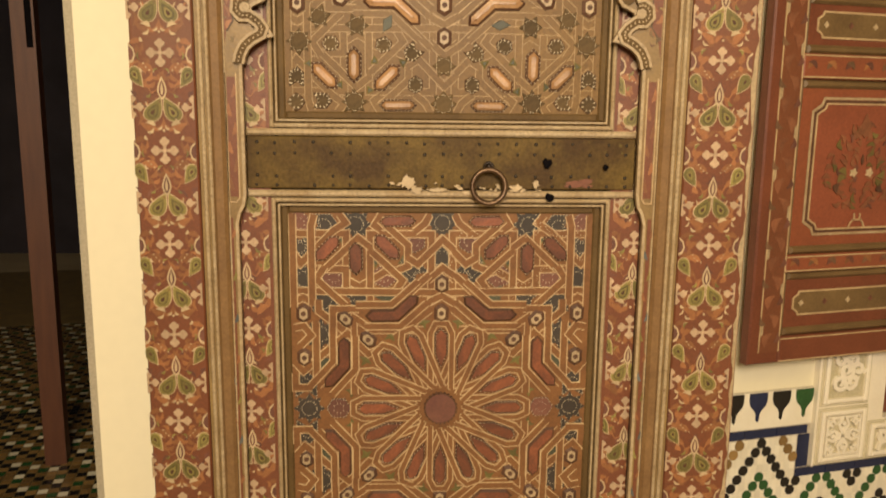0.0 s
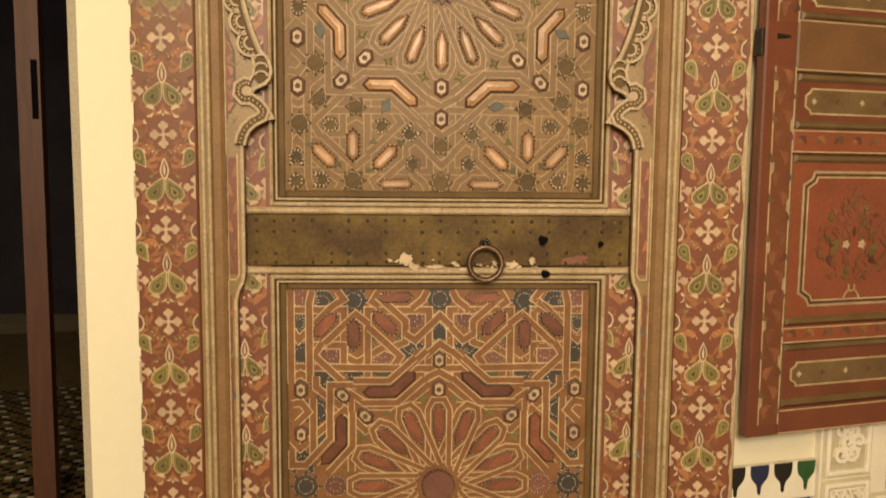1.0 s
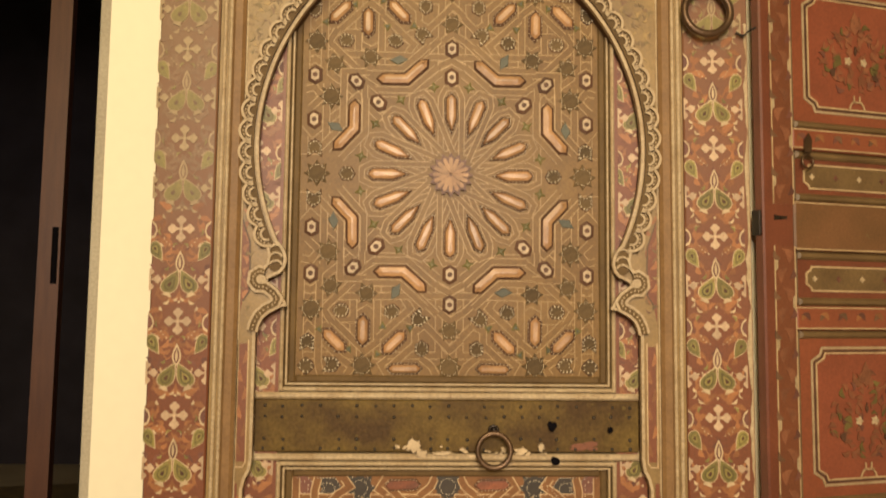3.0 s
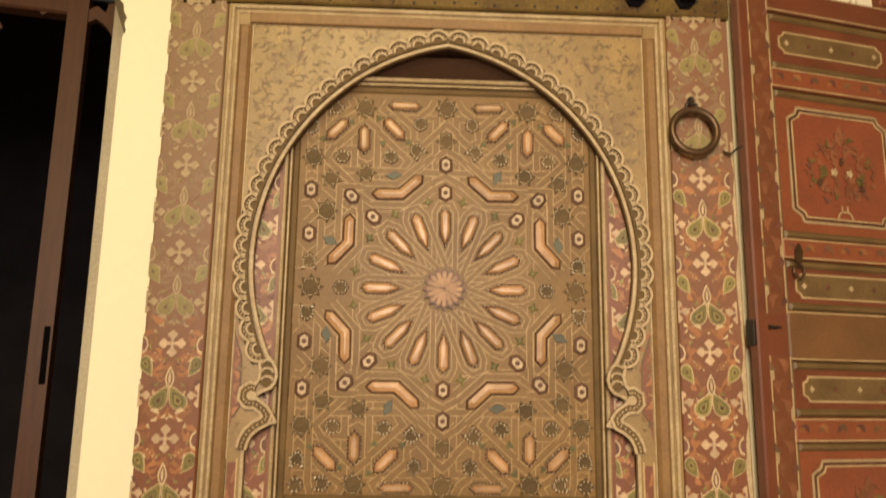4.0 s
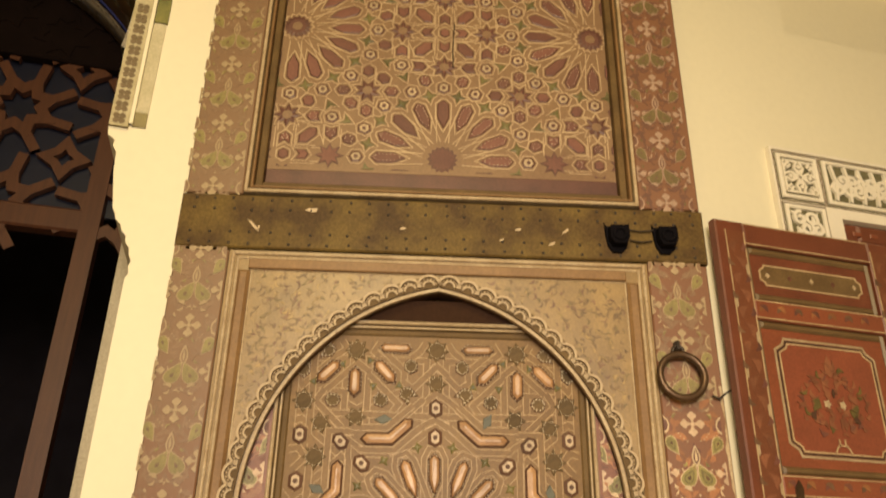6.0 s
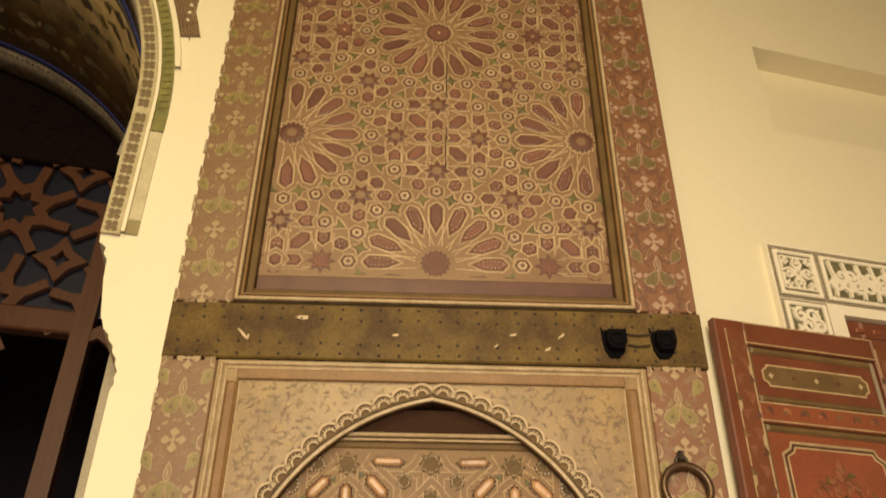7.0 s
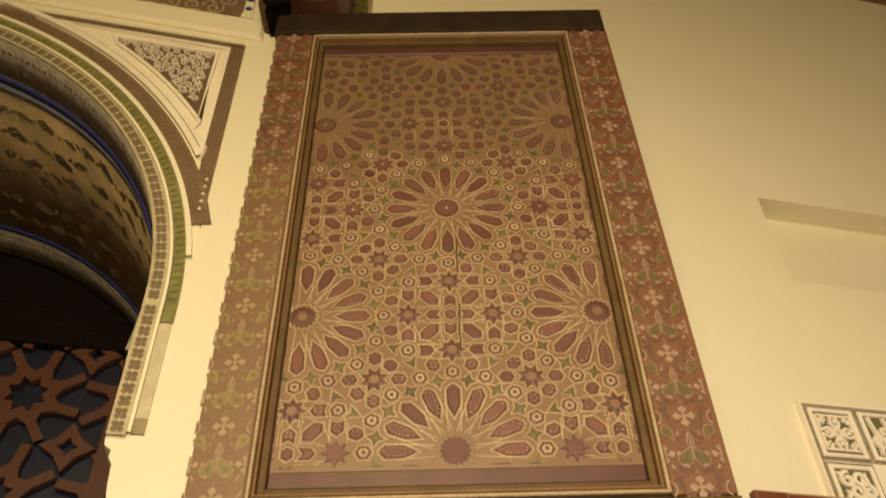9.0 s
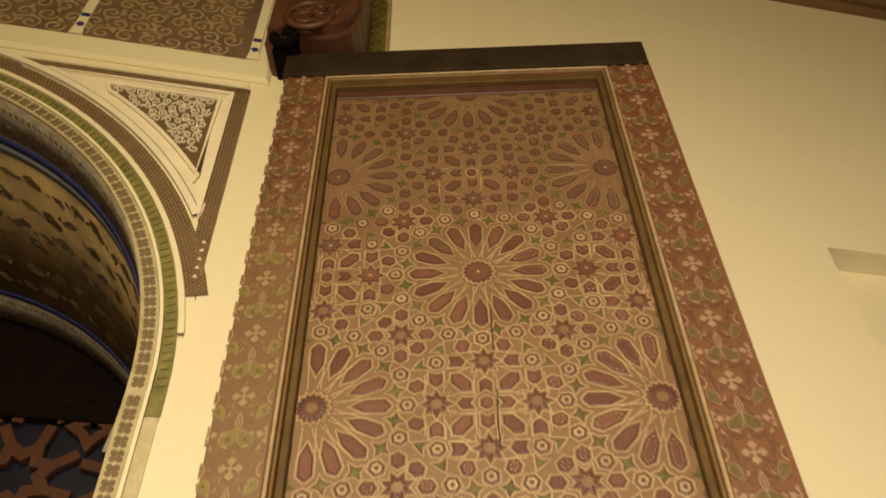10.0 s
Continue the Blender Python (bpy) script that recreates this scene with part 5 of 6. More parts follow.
# rings
knocker = thing("ring_knocker", "small blackened iron ring pull on the nailed rail", "door ring")
bm = bmesh.new()
torus(bm, 0.085, -0.002, 1.122, 0.031, 0.0052, tilt=0.12)
part("ring", bm, "ring_iron", knocker, "dark iron ring")
bm = bmesh.new()
torus(bm, 0.085, 0.006, 1.158, 0.008, 0.003, 14, 6)
box(bm, 0.082, 0.088, -0.002, WY, 1.154, 1.163, bev=0.001)
part("staple", bm, "iron", knocker)
pull = thing("ring_pull", "large dark iron ring hanging on the flower border", "door ring")
bm = bmesh.new()
torus(bm, 0.4985, -0.022, 1.974, 0.0455, 0.0075, 36, 10, tilt=0.06)
part("ring", bm, "ring_iron", pull, "thick dark iron ring")
bm = bmesh.new()
torus(bm, 0.4985, -0.014, 2.029, 0.011, 0.0035, 14, 6)
box(bm, 0.4945, 0.5025, -0.02, 0.004, 2.03, 2.05, bev=0.001)
part("staple", bm, "iron", pull)
bm = bmesh.new()
ribbon(bm, [(0.56, 1.938), (0.575, 1.932), (0.59, 1.944), (0.602, 1.95)], 0.004, -0.012, -0.008)
part("hook_wire", bm, "iron", pull)


# ---- stucco dress of the great arch ----
dress = thing("arch_stucco", "painted stucco bands and carved spandrel round the arch", "arch moulding", WALL)


def band(name, r0, r1, a0, a1, proud, key, words="", foot=None):
    bm = bmesh.new()
    i_, o = arc(ARCH_U, ARCH_Z, r0, a0, a1, 60), arc(ARCH_U, ARCH_Z, r1, a0, a1, 60)
    if foot is not None:
        i_, o = [(i_[0][0] + foot[1], foot[0])] + i_, [(o[0][0] + foot[1], foot[0])] + o
    for k in range(len(i_) - 1):
        v = [bm.verts.new((u, y, z)) for y in (-proud, 0.0) for u, z in (i_[k], o[k], o[k + 1], i_[k + 1])]
        bm.faces.new(v[:4])
        bm.faces.new((v[1], v[5], v[6], v[2]))
        bm.faces.new((v[4], v[0], v[3], v[7]))
    bmesh.ops.remove_doubles(bm, verts=bm.verts, dist=1e-5)
    return part(name, bm, key, dress, words)


bead = band("bead_band", 1.05, 1.092, 0, 180, 0.012, "bead_paint", "cream band carved with dark florets", (2.552, 0.002))
band("cream_line", 1.0935, 1.102, 0, 180, 0.016, "plaster", "", (2.56, 0.002))
band("green_band", 1.1035, 1.134, 0, 180, 0.008, "band_green", "dark green painted band", (2.87, 0))
band("cream_line", 1.1355, 1.15, 8, 172, 0.016, "plaster")
band("lattice_band", 1.1515, 1.205, 14, 166, 0.006, "stucco_ground", "brown latticed band")
band("cream_line", 1.212, 1.232, 27, 90, 0.016, "plaster_cut")
bm = bmesh.new()
box(bm, -0.168, -0.138, -0.005, 0.001, 2.6, 2.868)
box(bm, -0.168, -0.138, -0.007, 0.001, 2.56, 2.598, 1)
part("worn_patch", bm, ("plaster_worn_shade", "washed_leaf"), dress, "greyed end of the green band")
# florets on the bead band
bm = bmesh.new()
for i in range(4):
    prism(bm, moved([(0.001, 0), (0.006, 0.0062), (0.0135, 0.0068), (0.0172, 0), (0.0135, -0.0068), (0.006, -0.0062)], 0, 0, 90 * i + 45), -0.002, 0)
floret = part("floret", bm, "floret_brown", bead)
first = True
spots_ = [(ARCH_U + 1.071 * math.cos(radians(a)), ARCH_Z + 1.071 * math.sin(radians(a)), a) for a in [1.0 + 1.75 * i for i in range(62)]]
spots_ += [(ARCH_U + 1.072, z, 0) for z in [2.9 - 0.0327 * i for i in range(11)]]
for u, z, a in spots_:
    m = pose(u, -0.0121, z, 0, -a, 0)
    if first:
        floret.matrix_basis, first = m, False
    else:
        again("floret", floret.data, bead, m)
# green band: fine darker notches; lattice: little diamonds
bm = bmesh.new()
for i in range(150):
    a = 0.6 + i * 1.19
    prism(bm, moved([(-0.011, -0.002), (0.011, 0.003), (0.011, 0.006), (-0.011, 0.001)], ARCH_U + 1.1185 * math.cos(radians(a)), ARCH_Z + 1.1185 * math.sin(radians(a)), a), -0.0092, -0.008)
tagged(part("green_notch", bm, "olive", dress), kind="stuff")
bm = bmesh.new()
for i in range(150):
    a = 14.5 + i * 0.62
    if a > 105:
        break
    for r, sh in ((1.158, 0), (1.167, 0.31), (1.176, 0), (1.185, 0.31), (1.194, 0), (1.2, 0.31)):
        aa = radians(a + sh)
        prism(bm, moved([(0.0035, 0), (0, 0.0032), (-0.0035, 0), (0, -0.0032)], ARCH_U + r * math.cos(aa), ARCH_Z + r * math.sin(aa)), -0.0078, -0.005)
for i in range(75):
    z = 3.25 + i * 0.0115
    for j, u in enumerate((-0.166, -0.157, -0.148, -0.139, -0.131)):
        if z < 4.06 and math.hypot(u - ARCH_U, z - ARCH_Z) > 1.19:
            prism(bm, moved([(0.0035, 0), (0, 0.0038), (-0.0035, 0), (0, -0.0038)], u, z + 0.0058 * (j % 2)), -0.0078, -0.005)
for i in range(120):
    u = -0.18 - i * 0.0115
    for j, z in enumerate((4.062, 4.071, 4.08)):
        prism(bm, moved([(0.0038, 0), (0, 0.0034), (-0.0038, 0), (0, -0.0034)], u - 0.0058 * (j % 2), z), -0.0078, -0.005)
tagged(part("lattice_diamond", bm, "lattice", dress), kind="stuff")
# spandrel: brown strip up the side and along the top, moulded triangle, arabesque on a dark ground
bm = bmesh.new()
prism(bm, [(-0.128, 3.2), (-0.128, 4.09), (-0.172, 4.054), (-0.172, 3.38)], -0.005, 0.001)
prism(bm, [(-0.136, 4.088), (-1.6, 4.088), (-1.6, 4.055), (-0.17, 4.055)], -0.0051, 0.001)
part("side_strip", bm, "stucco_ground", dress, "brown latticed strip beside the arch")
bm = bmesh.new()
box(bm, -2.4, -0.136, -0.012, 0.001, 4.094, 4.112, bev=0.006)
box(bm, -2.4, -0.076, -0.02, 0.001, 4.13, 4.245, bev=0.012)
part("cream_frame", bm, "plaster", dress, "plain cream frame over the arch")
tri_out = [(-0.172, 4.053)] + [(-0.172, 3.46)] + arc(ARCH_U, ARCH_Z, 1.235, 27.0, 64, 20)[1:] + [(-0.76, 4.053)]
tri_in = [(-0.218, 4.008), (-0.218, 3.60)] + arc(ARCH_U, ARCH_Z, 1.285, 32.5, 55, 16)[1:] + [(-0.545, 4.008)]
bm = bmesh.new()
ribbon(bm, grown(tri_out, -0.008), 0.014, -0.014, 0.0, True)
ribbon(bm, grown(tri_out, -0.02), 0.007, -0.006, 0.0, True)
ribbon(bm, grown(tri_in, 0.006), 0.012, -0.012, 0.0, True)
part("triangle_moulding", bm, "plaster_cut", dress, "cream moulded triangle")
bm = bmesh.new()
prism(bm, tri_out, -0.0015, 0.001)
part("triangle_bed", bm, "plaster_cut", dress)
bm = bmesh.new()
prism(bm, tri_in, -0.0028, 0.001)
part("triangle_ground", bm, "stucco_ground", dress, "dark ground of the spandrel")


def curl(x, z, r, turn, flip, n=14, turns=1.3):
    f = -1 if flip else 1
    return [(x + r * (1 - i / n * 0.85) * math.cos(radians(turn) + f * turns * math.tau * i / n), z + r * (1 - i / n * 0.85) * math.sin(radians(turn) + f * turns * math.tau * i / n)) for i in range(n + 1)]


def inside(p, poly):
    hit = False
    for i in range(len(poly)):
        (x0, z0), (x1, z1) = poly[i - 1], poly[i]
        if (z0 > p[1]) != (z1 > p[1]) and p[0] < (x1 - x0) * (p[1] - z0) / (z1 - z0) + x0:
            hit = not hit
    return hit


def arabesque(bm, poly, step, r, w, y, proud, mi=0):
    """Carved scrolls and leaves that fill an outline."""
    xs, zs = [p[0] for p in poly], [p[1] for p in poly]
    z, row = min(zs) + step * 0.4, 0
    while z < max(zs):
        x = min(xs) + step * (0.4 + 0.5 * (row % 2))
        while x < max(xs):
            if all(inside((x + dx * r * 0.8, z + dz * r * 0.8), poly) for dx, dz in ((1, 0), (-1, 0), (0, 1), (0, -1))):
                t = random.uniform(0, 360)
                ribbon(bm, curl(x, z, r, t, random.random() < 0.5), w, y - proud - random.uniform(0, 0.0006), y, False, mi)
                prism(bm, moved(leaf_pts(r * 0.9, r * 0.42, 0.2), x + r * 0.9 * math.cos(radians(t + 40)), z + r * 0.9 * math.sin(radians(t + 40)), t + 100), y - proud * 0.8 - random.uniform(0, 0.0006), y, mi)
            x += step
        z += step * 0.86
        row += 1


bm = bmesh.new()
arabesque(bm, tri_in, 0.034, 0.016, 0.0034, -0.003, 0.006)
tagged(part("arabesque", bm, "plaster_cut", dress, "carved cream scrollwork"), kind="stuff")
bm = bmesh.new()
for i in range(5):
    prism(bm, moved([(-0.006, 0), (0.006, 0), (0, 0.01)], -0.143, 3.27 + 0.03 * i), -0.0085, -0.005)
tagged(part("white_tick", bm, "plaster", dress), kind="stuff")

# painted frieze over the arch, with small columns
frieze = thing("painted_frieze", "brown painted stucco frieze with pale scrolls above the arch", "frieze", WALL)
bm = bmesh.new()
box(bm, -2.4, -0.165, -0.006, 0.001, 4.25, 4.95)
part("frieze_field", bm, "fresco", frieze)
bm = bmesh.new()
arabesque(bm, [(-1.2, 4.255), (-0.19, 4.255), (-0.19, 4.9), (-1.2, 4.9)], 0.075, 0.036, 0.0075, -0.006, 0.003)
tagged(part("frieze_scroll", bm, "pale", frieze, "pale scrolls"), kind="stuff")
for u in (-0.148, -0.72):
    bm = bmesh.new()
    prism(bm, [(u - 0.022, 4.255), (u + 0.022, 4.255), (u + 0.016, 4.3), (u + 0.016, 4.95), (u - 0.016, 4.95), (u - 0.016, 4.3)], -0.012, 0.001, 0)
    prism(bm, moved(ring_pts(0.013, 8), u, 4.31), -0.014, -0.011, 1)
    prism(bm, moved([(-0.014, 0), (0.014, 0), (0.014, 0.02), (-0.014, 0.02)], u, 4.36), -0.0135, -0.011, 1)
    part("small_column", bm, ("plaster", "band_blue"), frieze, "cream colonnette with blue marks")

# green stucco pilaster and carved corbel over the leaf's top
strip = thing("stucco_pilaster", "green and gold stucco pilaster above the door", "pilaster", WALL)
bm = bmesh.new()
box(bm, 0.1, 0.312, -0.012, 0.001, 4.2, 5.3, bev=0.004)
part("pilaster_bed", bm, "leaf", strip)
bm = bmesh.new()
box(bm, 0.1, 0.112, -0.02, 0.001, 4.2, 5.3, bev=0.004)
box(bm, 0.298, 0.312, -0.02, 0.001, 4.2, 5.3, bev=0.004)
box(bm, 0.1, 0.128, -0.016, 0.001, 4.2, 5.3, bev=0.004)
part("pilaster_rib", bm, "pale", strip)
bm = bmesh.new()
arabesque(bm, [(0.13, 4.22), (0.29, 4.22), (0.29, 4.9), (0.13, 4.9)], 0.03, 0.014, 0.005, -0.012, 0.004)
tagged(part("pilaster_scroll", bm, "green", strip), kind="stuff")

corb = thing("carved_corbel", "dark carved cedar corbel that holds the leaf's pivot", "corbel")
bm = bmesh.new()
prof = [(-0.645, 4.62), (-0.645, 4.19), (-0.6, 4.185), (-0.585, 4.215), (-0.555, 4.235), (-0.52, 4.232), (-0.49, 4.21), (-0.45, 4.196), (-0.405, 4.2), (-0.365, 4.225), (-0.345, 4.27),
        (-0.335, 4.33), (-0.33, 4.62)]
prism(bm, prof, -0.05, 0.15)
prism(bm, [(x * 0.92 - 0.04, z * 1.0 + 0.03) for x, z in prof[1:]] + [(-0.63, 4.64)], -0.085, -0.05)
for i in range(5):
    torus(bm, -0.48 + 0.05 * math.cos(i * 1.3), -0.085, 4.32 + 0.055 * math.sin(i * 1.3), 0.03, 0.009, 16, 6)
torus(bm, -0.5, -0.088, 4.29, 0.075, 0.012, 24, 6)
bmesh.ops.bevel(bm, geom=[e for e in bm.edges if e.calc_length() > 0.1], offset=0.006, segments=2, affect="EDGES")
part("corbel_block", bm, "corbel", corb)
bm = bmesh.new()
torus(bm, -0.578, -0.06, 4.205, 0.034, 0.016, 20, 8)
box(bm, -0.62, -0.54, -0.04, 0.08, 4.172, 4.235, bev=0.01)
part("pivot_socket", bm, "soot", corb, "blackened pivot socket")

# ---- window: carved stucco surround, frame, shutter ----
surround = thing("window_surround", "white stucco surround carved in squares round the window", "window surround", WALL @ pose(-0.027, 0, 0))
bm = bmesh.new()
SU0, SU1, SZ0, SZ1 = 1.644, 1.806, 0.345, 2.802
prism(bm, [(SU0, SZ0), (2.75, SZ0), (2.75, 0.46), (1.855, 0.46), (1.855, 2.6), (2.75, 2.6), (2.75, SZ1), (SU0, SZ1)], -0.016, 0.0)
part("stucco_bed", bm, "plaster_cut", surround)
bm = bmesh.new()
prism(bm, [(SU0 - 0.009, SZ0), (SU0 - 0.002, SZ0), (SU0 - 0.002, SZ1 + 0.004), (2.75, SZ1 + 0.004), (2.75, SZ1 + 0.013), (SU0 - 0.009, SZ1 + 0.013)], -0.02, 0)
part("stucco_edge", bm, "plaster_cut", surround, "raised cream edge")


def carved_tile(u0, u1, z0, z1, kind):
    bm = bmesh.new()
    prism(bm, [(u0 + 0.006, z0 + 0.006), (u1 - 0.006, z0 + 0.006), (u1 - 0.006, z1 - 0.006), (u0 + 0.006, z1 - 0.006)], -0.0168, -0.012, 1)
    frame_rib(bm, u0 + 0.01, u1 - 0.01, z0 + 0.01, z1 - 0.01, 0.012, -0.026, -0.012, 0, 0.003)
    frame_rib(bm, u0 + 0.001, u1 - 0.001, z0 + 0.001, z1 - 0.001, 0.0035, -0.018, -0.012, 2)
    cu, cz, h = (u0 + u1) / 2, (z0 + z1) / 2, min(u1 - u0, z1 - z0) / 2 - 0.026
    if kind == "square":
        for i in range(4):
            for s in (-1, 1):
                ribbon(bm, moved([(0.02, 0.0), (0.55, 0.28 * s), (0.95, 0.1 * s), (0.95, 0.72 * s), (0.62, 0.5 * s)], cu, cz, 90 * i, h), h * 0.13, -0.0245, -0.0165)
                prism(bm, moved(leaf_pts(0.6, 0.26, 0.2 * s), cu, cz, 90 * i + 45 + 14 * s, h), -0.0235 - 0.0004 * s, -0.0165)
            prism(bm, moved(ring_pts(0.13, 6), cu + h * 0.62 * math.cos(radians(90 * i)), cz + h * 0.62 * math.sin(radians(90 * i)), 0, h), -0.0255, -0.0165)
            ribbon(bm, moved([(0.98, -0.98), (0.98, -0.5), (0.75, -0.75), (0.5, -0.98), (0.98, -0.98)], cu, cz, 90 * i, h), h * 0.1, -0.0242, -0.0165)
    else:
        arabesque(bm, [(u0 + 0.022, z0 + 0.022), (u1 - 0.022, z0 + 0.022), (u1 - 0.022, z1 - 0.022), (u0 + 0.022, z1 - 0.022)], 0.036, 0.024, 0.0105, -0.0168, 0.008)
        for k in range(int((u1 - u0) / 0.05)):
            x = u0 + 0.04 + 0.05 * k
            if x < u1 - 0.03:
                ribbon(bm, [(x, z0 + 0.025), (x + 0.008, cz), (x - 0.004, z1 - 0.025)] if kind == "script" else [(x, cz - 0.02), (x + 0.02, cz + 0.02)], 0.009, -0.0262, -0.0165)
    # Low tiles get a darker ground, putting the carving's shade into the colour.
    return part("carved_tile", bm, ("plaster_cut", "green_ground", "stucco_ground") if z0 > 1.5 else ("plaster_cut", "plaster_worn_shade", "plaster_worn_shade"), surround)


carved_tile(SU0, SU1, 2.632, SZ1, "square")
carved_tile(SU1, 2.3, 2.632, SZ1, "script")
carved_tile(2.3, 2.75, 2.632, SZ1, "script")
carved_tile(SU0, SU1 - 0.003, 2.2, 2.63, "leafy")
carved_tile(SU0, SU1, SZ0, 0.505, "square")
carved_tile(SU0, SU1 - 0.003, 0.507, 0.95, "leafy")
carved_tile(SU1, 2.3, SZ0, 0.456, "script")
carved_tile(SU0, SU1 - 0.003, 0.952, 2.198, "leafy")

win = thing("window_1", "dark red wooden window frame behind an open shutter", "window", WALL, kind="structure")
bm = bmesh.new()
frame_rib(bm, 1.832, 2.75, 0.462, 2.598, 0.06, 0.0, 0.09, 0, 0.008)
frame_rib(bm, 1.893, 2.69, 0.523, 2.537, 0.03, 0.02, 0.09, 0, 0.008)
part("window_frame", bm, "shutter_edge", win)
bm = bmesh.new()
for i in range(14):
    box(bm, 1.87 + 0.06 * i, 1.9 + 0.06 * i, -0.004, 0.004, 2.556, 2.57, bev=0.002)
part("dentil_row", bm, "shutter", win)
# Near-black sheet standing for the unlit space behind the window.
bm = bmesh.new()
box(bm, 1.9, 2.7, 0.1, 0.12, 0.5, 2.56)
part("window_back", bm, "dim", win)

# shutter: local x runs from its free edge to the hinge
SHUT = pose(0.7565, 0.3055, 0, 0, 0, math.degrees(math.atan(0.245)))
shutter = thing("window_shutter", "open dark red shutter with painted cartouches and bouquets", "shutter", SHUT)
SW, S0, S1, ST = 0.58, 0.662, 2.505, 0.028
bm = bmesh.new()
box(bm, 0, 0.088, 0, ST, S0, S1, 0, 0.004)
part("stile", bm, "shutter_edge", shutter)
bm = bmesh.new()
box(bm, SW - 0.075, SW, 0, ST, S0, S1, 0, 0.004)
part("stile", bm, "shutter_edge", shutter)
# rails: bottom, then pairs round the tall panels
RAILS = [(S0, 0.727), (0.887, 0.93), (1.345, 1.403), (1.535, 1.656), (1.782, 1.836), (2.227, 2.283), (2.438, S1)]
for k, (z0, z1) in enumerate(RAILS):
    bm = bmesh.new()
    box(bm, 0.089, SW - 0.076, 0.0, ST, z0, z1, 0, 0.004)
    r = part("rail", bm, "mid_rail" if k == 3 else "shutter_edge" if k in (0, 6) else "shutter", shutter)
    bm = bmesh.new()
    for z in (z0 + 0.003, z1 - 0.006):
        box(bm, 0.09, SW - 0.077, -0.0012, 0.001, z, z + 0.0032)
    if k in (1, 2, 4, 5):
        for i in range(14):
            prism(bm, moved(leaf_pts(0.03, 0.013, 0.25 * (-1) ** i), 0.1 + i * 0.027, (z0 + z1) / 2 - 0.006, 20 + 130 * (i % 2)), -0.001 - 1e-5 * i, 0.001, 1 + i % 3)
    part("rail_paint", bm, ("line", "orange", "rose", "spandrel_rose"), r)
# painted scroll along the stile
for x0, x1 in ((0.029, 0.086), (SW - 0.07, SW - 0.012)):
    bm = bmesh.new()
    for z0, z1 in ((S0 + 0.03, 1.545), (1.645, S1 - 0.03)):
        prism(bm, [(x0, z0), (x1, z0), (x1, z1), (x0, z1)], -0.0008, 0.001, 4)
        for x in (x0, x1):
            box(bm, x - 0.0016, x + 0.0016, -0.0016, 0.001, z0, z1, 0)
        n = int((z1 - z0) / 0.047)
        for i in range(n):
            z = z0 + 0.012 + i * 0.047
            prism(bm, moved(leaf_pts(0.042, 0.02, 0.3 * (-1) ** i), (x0 + x1) / 2 - 0.012 * (-1) ** i, z, 90 - 30 * (-1) ** i), -0.0014, 0.001, 1)
            prism(bm, moved(leaf_pts(0.028, 0.013, -0.3 * (-1) ** i), (x0 + x1) / 2 + 0.012 * (-1) ** i, z + 0.01, 70 + 60 * (i % 2)), -0.0018, 0.001, 2 + i % 2)
            if i % 2:
                prism(bm, [(x0 + 0.001, z - 0.02), (x0 + 0.009, z - 0.012), (x0 + 0.009, z + 0.012), (x0 + 0.001, z + 0.02)] if i % 4 == 1 else
                      [(x1 - 0.001, z - 0.02), (x1 - 0.008, z - 0.012), (x1 - 0.008, z + 0.012), (x1 - 0.001, z + 0.02)], -0.0012, 0.001, 5)
    part("stile_scroll", bm, ("line", "scroll_red", "rose", "spandrel_rose", "red_old", "pale"), shutter, "orange scroll between pale lines")


def notched(x0, x1, z0, z1, c):
    return [(x0 + c, z0), (x1 - c, z0), (x1 - c * 0.8, z0 + c * 0.5), (x1 - c * 0.3, z0 + c * 0.8), (x1, z0 + c), (x1, z1 - c), (x1 - c * 0.3, z1 - c * 0.8), (x1 - c * 0.8, z1 - c * 0.5), (x1 - c, z1),
            (x0 + c, z1), (x0 + c * 0.8, z1 - c * 0.5), (x0 + c * 0.3, z1 - c * 0.8), (x0, z1 - c), (x0, z0 + c), (x0 + c * 0.3, z0 + c * 0.8), (x0 + c * 0.8, z0 + c * 0.5)]


